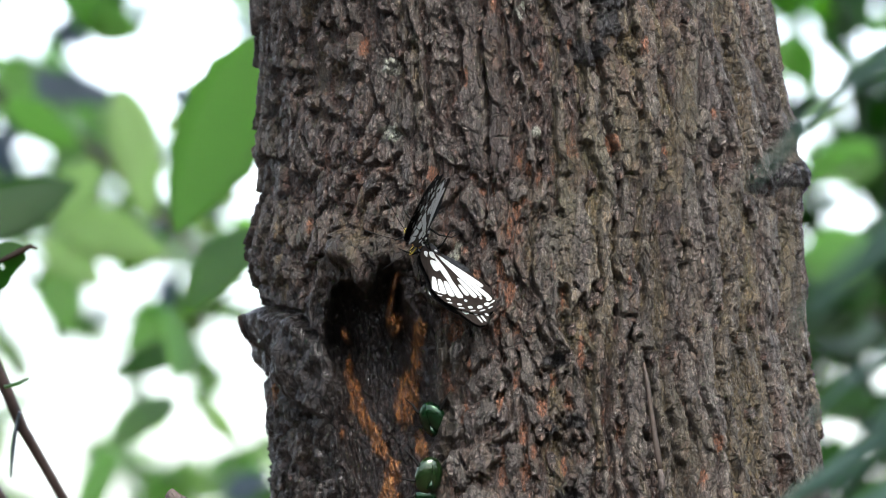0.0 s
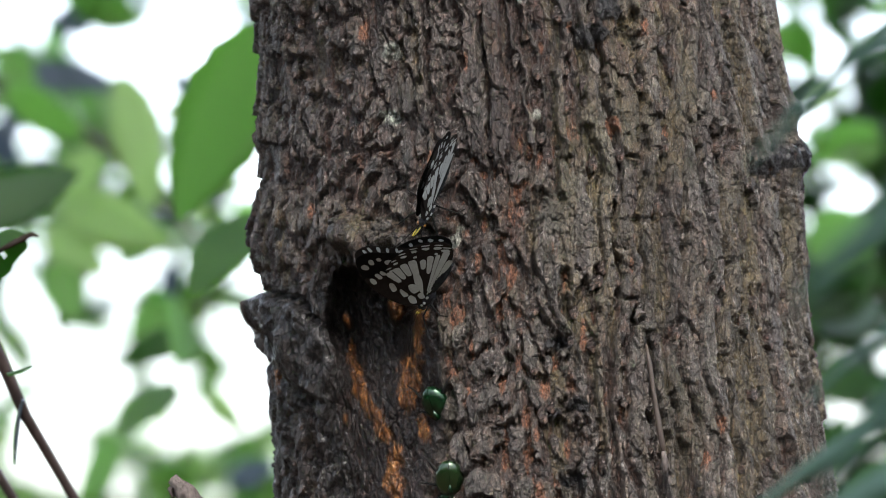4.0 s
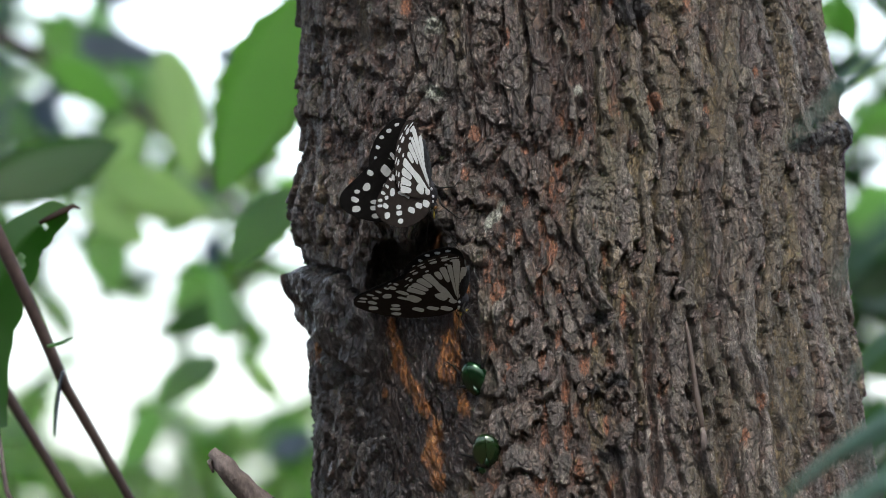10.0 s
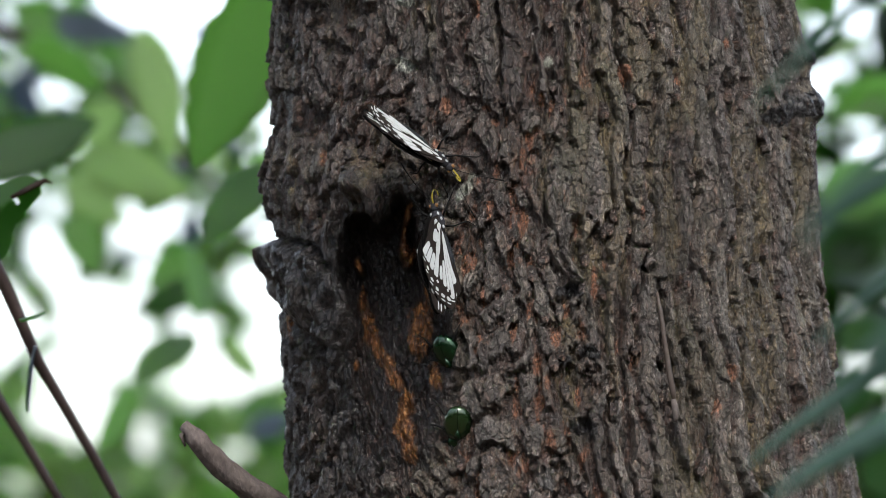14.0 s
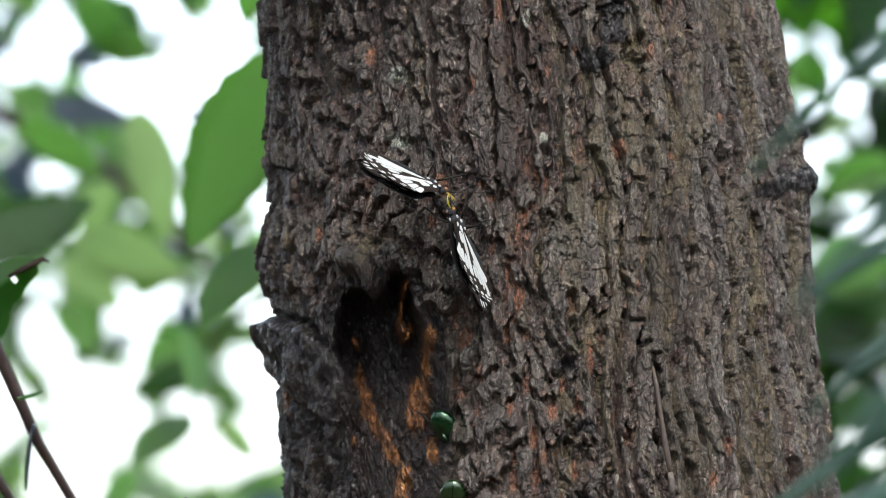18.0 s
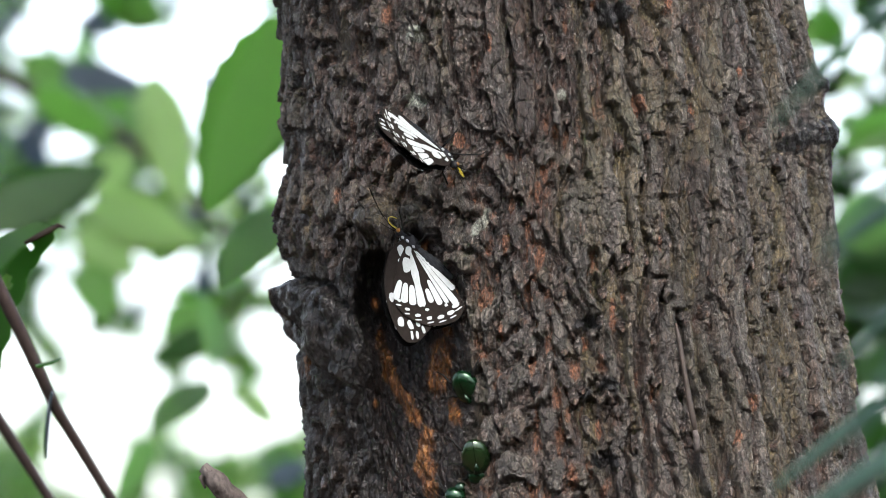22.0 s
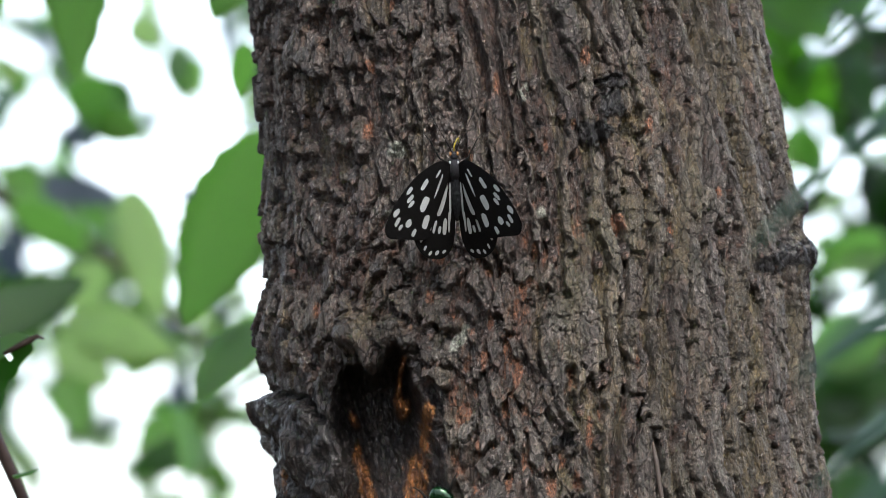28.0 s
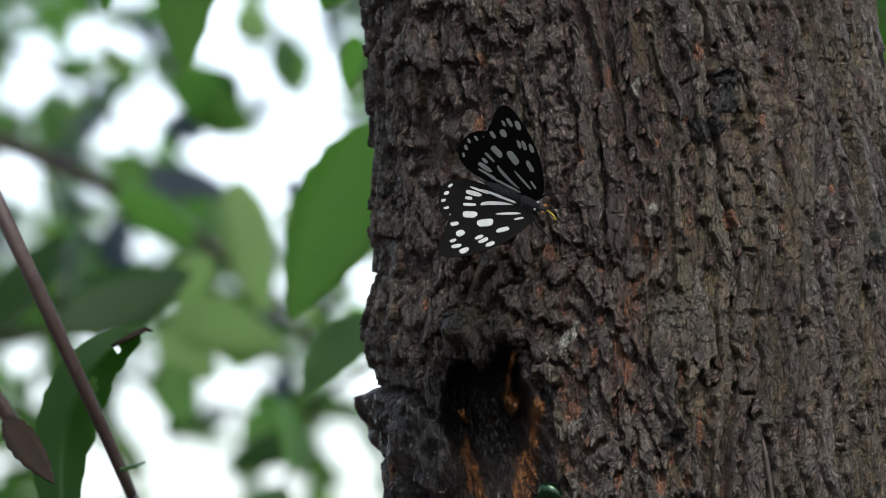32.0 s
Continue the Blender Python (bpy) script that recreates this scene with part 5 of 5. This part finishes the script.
# ---- what moves ----
# seconds, place over the bark in millimetres, heading, lean of the back, opening and sweep of the wings in degrees
FIRST = [
    (0, -9.2, 1.0, -157.0, 11, 89, 58, -34), (1, -7.2, -0.6, -157.8, 10, 89, 58, -34), (2, -5.7, 0.9, -159.4, 8, 89, 56, -34),
    (2.5, -5.9, 1.2, -159.5, 8, 89, 44, -18), (4.5, -8.7, 3.0, -156.6, 14, 89, 44, -10), (5, -9.0, 2.9, -155.7, 15, 89, 46, 0),
    (6, -9.9, 3.0, -155.4, 17, 89, 46, 0), (7, -9.9, 3.3, -154.4, 18, 89, 46, 0), (8, -9.5, 3.4, -152.5, 20, 89, 46, 0),
    (8.5, -10.0, 3.5, -149.5, 24, 88, 42, -6), (9, -22.7, 0.2, -139.5, 32, 86, 36, -20), (9.4, -28.9, 1.1, -149.6, 38, 68, 12, -25),
    (9.75, -17.9, -1.6, -171.8, 36, 42, 2, 0), (10, -18.1, 0.1, 168.1, 46, 78, 12, -25), (10.5, -12.2, -2.3, 161.9, 46, 64, 8, -22),
    (11, -11.4, -4.9, 170.8, 28, 30, 0, 14), (11.3, -11.9, -4.8, 171.9, 30, 58, 8, 0), (11.7, -10.4, -4.6, 167.9, 24, 88, 38, -24),
    (12, -12.1, -6.4, 175.9, 22, 88, 40, -24), (12.5, -12.4, -7.8, 179.9, 22, 88, 40, -24), (13, -10.1, -11.3, 186.0, 25, 88, 38, -24),
    (13.5, -9.2, -13.7, 181.9, 24, 88, 38, -24), (14, -1.3, 3.8, 129.3, 12, 89, 44, 0), (14.5, 0.8, 11.3, 120.2, 12, 89, 44, 0),
    (15, 2.6, 21.4, 99.3, 26, 88, 40, -10), (15.5, 2.2, 20.8, 112.2, 52, 85, 24, -10), (17.5, -0.8, 20.5, 119.7, 16, 88, 52, -18),
    (18, -2.0, 22.7, 116.6, 16, 88, 52, -18), (18.5, -0.9, 20.7, 118.9, 18, 88, 52, -18), (19, 1.0, 16.6, 121.1, 19, 88, 52, -18),
    (20, -5.1, 19.4, 128.2, 21, 88, 52, -18), (20.5, -4.8, 16.9, 129.2, 21, 88, 52, -18), (21, -5.0, 16.7, 130.4, 21, 88, 52, -18),
    (22, -4.7, 17.2, 131.5, 21, 88, 52, -18), (23, -3.1, 15.5, 133.0, 20, 88, 52, -18), (24, -4.8, 18.2, 135.8, 20, 88, 52, -18),
    (24.3, -4.1, 25.6, 122.9, 4, 89, 48, -20), (24.5, -4.2, 28.8, 87.0, -8, 86, 44, 0), (24.7, -3.3, 28.9, 85.0, 20, 87, 44, 0),
    (25, -2.0, 28.9, 88.9, 26, 88, 44, 0), (25.3, -6.6, 39.3, 75.9, -8, 84, 42, 0), (25.5, -8.9, 41.8, 62.9, 24, 85, 32, 0),
    (26.0, -22, 30, 40, 10, 80, 20), (26.3, -60, 70, -20, 0, 20, -10), (26.6, -120, 130, -40, 0, 60, 0),
]
SECOND = [
    (0, -10.2, 3.0, -57.0, -34, 89, 48), (0.5, -9.1, 3.1, -68.0, -34, 89, 48), (1, -6.8, 2.2, -82.8, -30, 89, 48),
    (1.5, -8.8, -0.9, -115.6, -26, 89, 48), (2, -5.9, -16.3, -149.4, -20, 89, 46, -20), (2.5, -4.1, -20.8, -155.5, -14, 89, 50, -20),
    (4.5, -11.1, -30.2, -151.6, 74, 87, 0, -48), (5, -12.9, -35.0, -151.7, 54, 48, -22, -46), (5.5, -5.6, -41.3, 176.6, 36, 50, 4, -24),
    (6, -5.6, -43.8, 178.6, 56, 76, 22, -10), (6.5, -9.3, -40.6, -156.4, 70, 84, 2, -44), (7, -11.8, -34.6, -152.4, 48, 42, -22, -48),
    (7.5, -8.1, -33.9, -155.4, 52, 38, -22, -48), (8, -8.2, -36.8, -172.5, 78, 88, 0, -50), (8.5, -7.9, -36.8, -174.5, 78, 88, 0, -52),
    (9, -8.4, -37.0, -176, 80, 88, 0, -55), (10, -8.5, -36.2, -176.4, 80, 88, 0, -55), (10.5, -8.2, -36.2, -176.6, 80, 88, 0, -55),
    (11, -8.5, -37.9, -175, 80, 88, 0, -55), (11.25, -9.2, -32.2, -130.1, 20, 89, 4, -42), (11.5, -13.0, -28.7, -94.0, -8, 89, 2, -44),
    (12, -15.9, -29.4, -88.1, -15, 89, 4, -40), (12.5, -16.3, -28.4, -84.1, -18, 89, 4, -40), (13, -15.9, -26.5, -72.0, -27, 88, 4, -40),
    (13.5, -16.4, -20.9, -44.1, -64, 86, 14, -8), (14, -8.0, -8.5, -14.7, -24, 89, 55), (14.5, -3.0, 0.0, -7.8, -22, 89, 55),
    (15, -1.1, 17.4, -8.7, -18, 89, 55), (15.5, 4.9, 21.0, -8.8, -19, 89, 55), (17.5, 0.7, 14.8, -24.3, -14, 89, 55),
    (18, -0.3, 16.6, -24.4, -14, 89, 55), (18.5, -3.7, 16.5, -29.1, -20, 89, 55), (19, -6.3, 13.1, -38.9, -34, 89, 55),
    (20, -3.9, 18.2, -31.8, -28, 89, 55), (20.5, -6.7, 11.8, -38.8, -40, 89, 42), (20.8, -9.0, 1.5, -56.7, -60, 86, 26),
    (21, -23.3, -3.2, -52, -66, 56, 32), (21.5, -23.7, -5.3, -44, -68, 86, 34), (22, -26.4, -4.4, -45, -68, 86, 35),
    (22.5, -21.8, -7.8, -42, -66, 86, 34), (23, -21.6, -3.4, -34, -60, 88, 36), (23.5, -14.7, 0.4, 3.0, -40, 88, 50),
    (24, -9.3, 10.3, 10.8, -24, 88, 56), (24.3, -2.9, 14.2, 6.9, -16, 86, 42), (24.5, 2.7, 14.5, 9.0, -2, 84, 44),
    (25, 0.1, 12.4, 2.9, -2, 88, 48, -20), (25.5, 1.3, 16.9, -11.1, -20, 88, 42), (27.5, 3.1, 55.6, 10.8, 0, 68, 20, 20),
    (27.7, 2.9, 59.0, 4.8, -2, 46, 14, 24), (27.9, 1.6, 62.3, -2.2, -3, 46, 8, 25), (28, 2.3, 63.2, -2.2, -3, 51, 10, 25),
    (28.2, -5.6, 64.2, -21.1, -8, 68, 20, 18), (28.4, -8.1, 64.3, -36.1, -22, 84, 34), (28.6, -15.3, 66.3, -65.0, -16, 54, 12),
    (28.8, -23.1, 59.1, -82.9, -4, 32, 0), (29, -21.9, 63.5, -87.7, 0, 20, -2), (29.2, -23.8, 63.5, -100.7, 12, 22, -2),
    (29.4, -25.9, 57.7, -128.6, 20, 40, 0), (29.6, -28.2, 58.0, -142.6, 24, 58, 8), (29.8, -22.5, 53.7, -174.7, 22, 52, 6),
    (30, -27.7, 46.0, -166.7, 26, 42, 8), (30.3, -34.6, 41.3, -152.8, 20, 20, -2), (30.6, -33.0, 36.3, -158.8, 24, 32, 0),
    (31, -23.7, 36.7, 158.9, 46, 72, 26), (31.2, -16.7, 33.8, 114.7, 8, 55, 16, 25), (31.5, -8.1, 40.7, 112.4, 0, 28, 4, 18),
    (31.7, -5.5, 42.3, 110.4, 0, 22, 2, 12), (32, -4.8, 41.2, 115.4, 4, 40, 12, 25),
]

def perch(u, v, heading, lean, lift=0.0052, dip=0.0):
    """The pose of an animal on the bark, head towards `heading` (degrees clockwise from up the trunk), its back leaning."""
    m = Matrix.Translation(on_bark(u, v, lift)) @ pose(0, 0, 0, 90) @ pose(0, 0, 0, 0, 0, -heading) @ pose(0, 0, 0, dip) @ pose(0, 0, 0, 0, lean)
    return LEVEL @ m


def lifted(opening, dip=0.0):
    """Spread wings stand off the rough bark, and so does a body whose head is raised."""
    return 0.0055 + 0.006 * max(0.0, (62 - opening) / 62) + 0.03 * max(0.0, math.sin(radians(dip)))


def wing_poses(rows, kind, side):
    out = []
    for t, u, v, heading, lean, opening, sweep, *_ in rows:
        opening += 3.6 * max(0, min(1, (opening - 84) / 4))      # closed wings touch at their tips
        y = -0.0050 if kind == "fore" else -0.0072
        up = 0.0014 if kind == "fore" else 0.0009
        turn = min(48.0, sweep * 0.98) if kind == "fore" else (-0.16 if sweep > 0 else 0.5) * sweep - 11 * max(0, min(1, (10 - sweep) / 12)) * max(0, min(1, (50 - opening) / 15))
        extra = 0 if kind == "fore" else -1.8
        out.append((t, pose(side * 0.0014, y, up) @ pose(0, 0, 0, 0, -side * (opening + extra)) @ pose(0, 0, 0, 0, 0, -side * turn)))
    return out


def motions():
    away = [(27.0, seen_at(-190, 260, 2.1), 30), (27.4, seen_at(-150, 420, 2.3), 60), (28.0, seen_at(-60, 560, 2.35), 80), (32.0, seen_at(-60, 560, 2.35), 80)]
    leaving = [(t, LEVEL @ Matrix.Translation(p) @ pose(0, 0, 0, 90) @ pose(0, 0, 0, 0, 0, -h)) for t, p, h in away]
    flaps = [(27.0, 0, 0, 0, 0, 10, -10), (27.4, 0, 0, 0, 0, 70, 0), (28.0, 0, 0, 0, 0, 80, 40), (32.0, 0, 0, 0, 0, 80, 40)]
    walk(upper, [(r[0], perch(*r[1:5], lifted(r[5], *r[7:]) if r[0] < 26.1 else 0.05, r[7] if len(r) > 7 else 0)) for r in FIRST] + leaving)
    walk(lower, [(r[0], perch(*r[1:5], lifted(r[5], *r[7:]), r[7] if len(r) > 7 else 0)) for r in SECOND])
    for (kind, side), w in upper_wings.items():
        walk(w, wing_poses(FIRST + flaps, kind, side))
    for (kind, side), w in lower_wings.items():
        walk(w, wing_poses(SECOND, kind, side))
    walk(wedged, [(0.0, perch(-2.0, -60.5, 158, 30, -0.0075, -18)), (6.0, perch(-2.0, -60.5, 154, 30, -0.0075, -18)), (20.0, perch(-1.8, -60.8, 152, 30, -0.0075, -18)), (32.0, perch(-1.8, -60.8, 152, 30, -0.0075, -18))])
    walk(crawling, [(0.0, perch(-6.0, -81, 188, -20, -0.002, -10)), (0.5, perch(-6.0, -98, 186, -20, -0.002, -10)), (1.0, perch(-4, -100, 184, -16, -0.002, -10)), (1.5, perch(0.0, -92, 184, -10, -0.002, -10)), (2.0, perch(3.5, -86.5, 180, -6, -0.002, -10)), (2.5, perch(5.5, -88, 184, 0, -0.002, -10)), (3.5, perch(3, -88, 182, 0, -0.003, -16)),
                    (4.5, perch(0.2, -86, 172, 0, -0.004, -30)), (13.0, perch(0.6, -86, 178, 4, -0.004, -30)), (20.0, perch(-0.6, -85.5, 182, 4, -0.004, -30)), (20.5, perch(-0.5, -85.5, 170, 4, -0.003, -24)), (23.2, perch(-0.6, -85.5, 172, 4, -0.003, -24)),
                    (23.8, perch(3.0, -84, 96, 0, 0.0, -8)), (24.2, perch(6.6, -82, 84, 0, 0.0, -6)), (25.5, perch(12, -78, 70, 0, 0.0, -6)), (32.0, perch(16, -80, 80, 0, 0.0, -6))])
    walk(climbing, [(0.0, perch(-20, -128, 10, 0, 0.0, -6)), (21.0, perch(-18, -116, 10, 0, 0.0, -6)), (21.6, perch(-13.0, -104.5, 12, 0, 0.0, -6)), (22.1, perch(-11.7, -105, 40, 0, 0.0, -6)),
                    (23.2, perch(-9, -110, 100, 0, 0.0, -6)), (32.0, perch(-6, -122, 150, 0, 0.0, -6))])


motions()
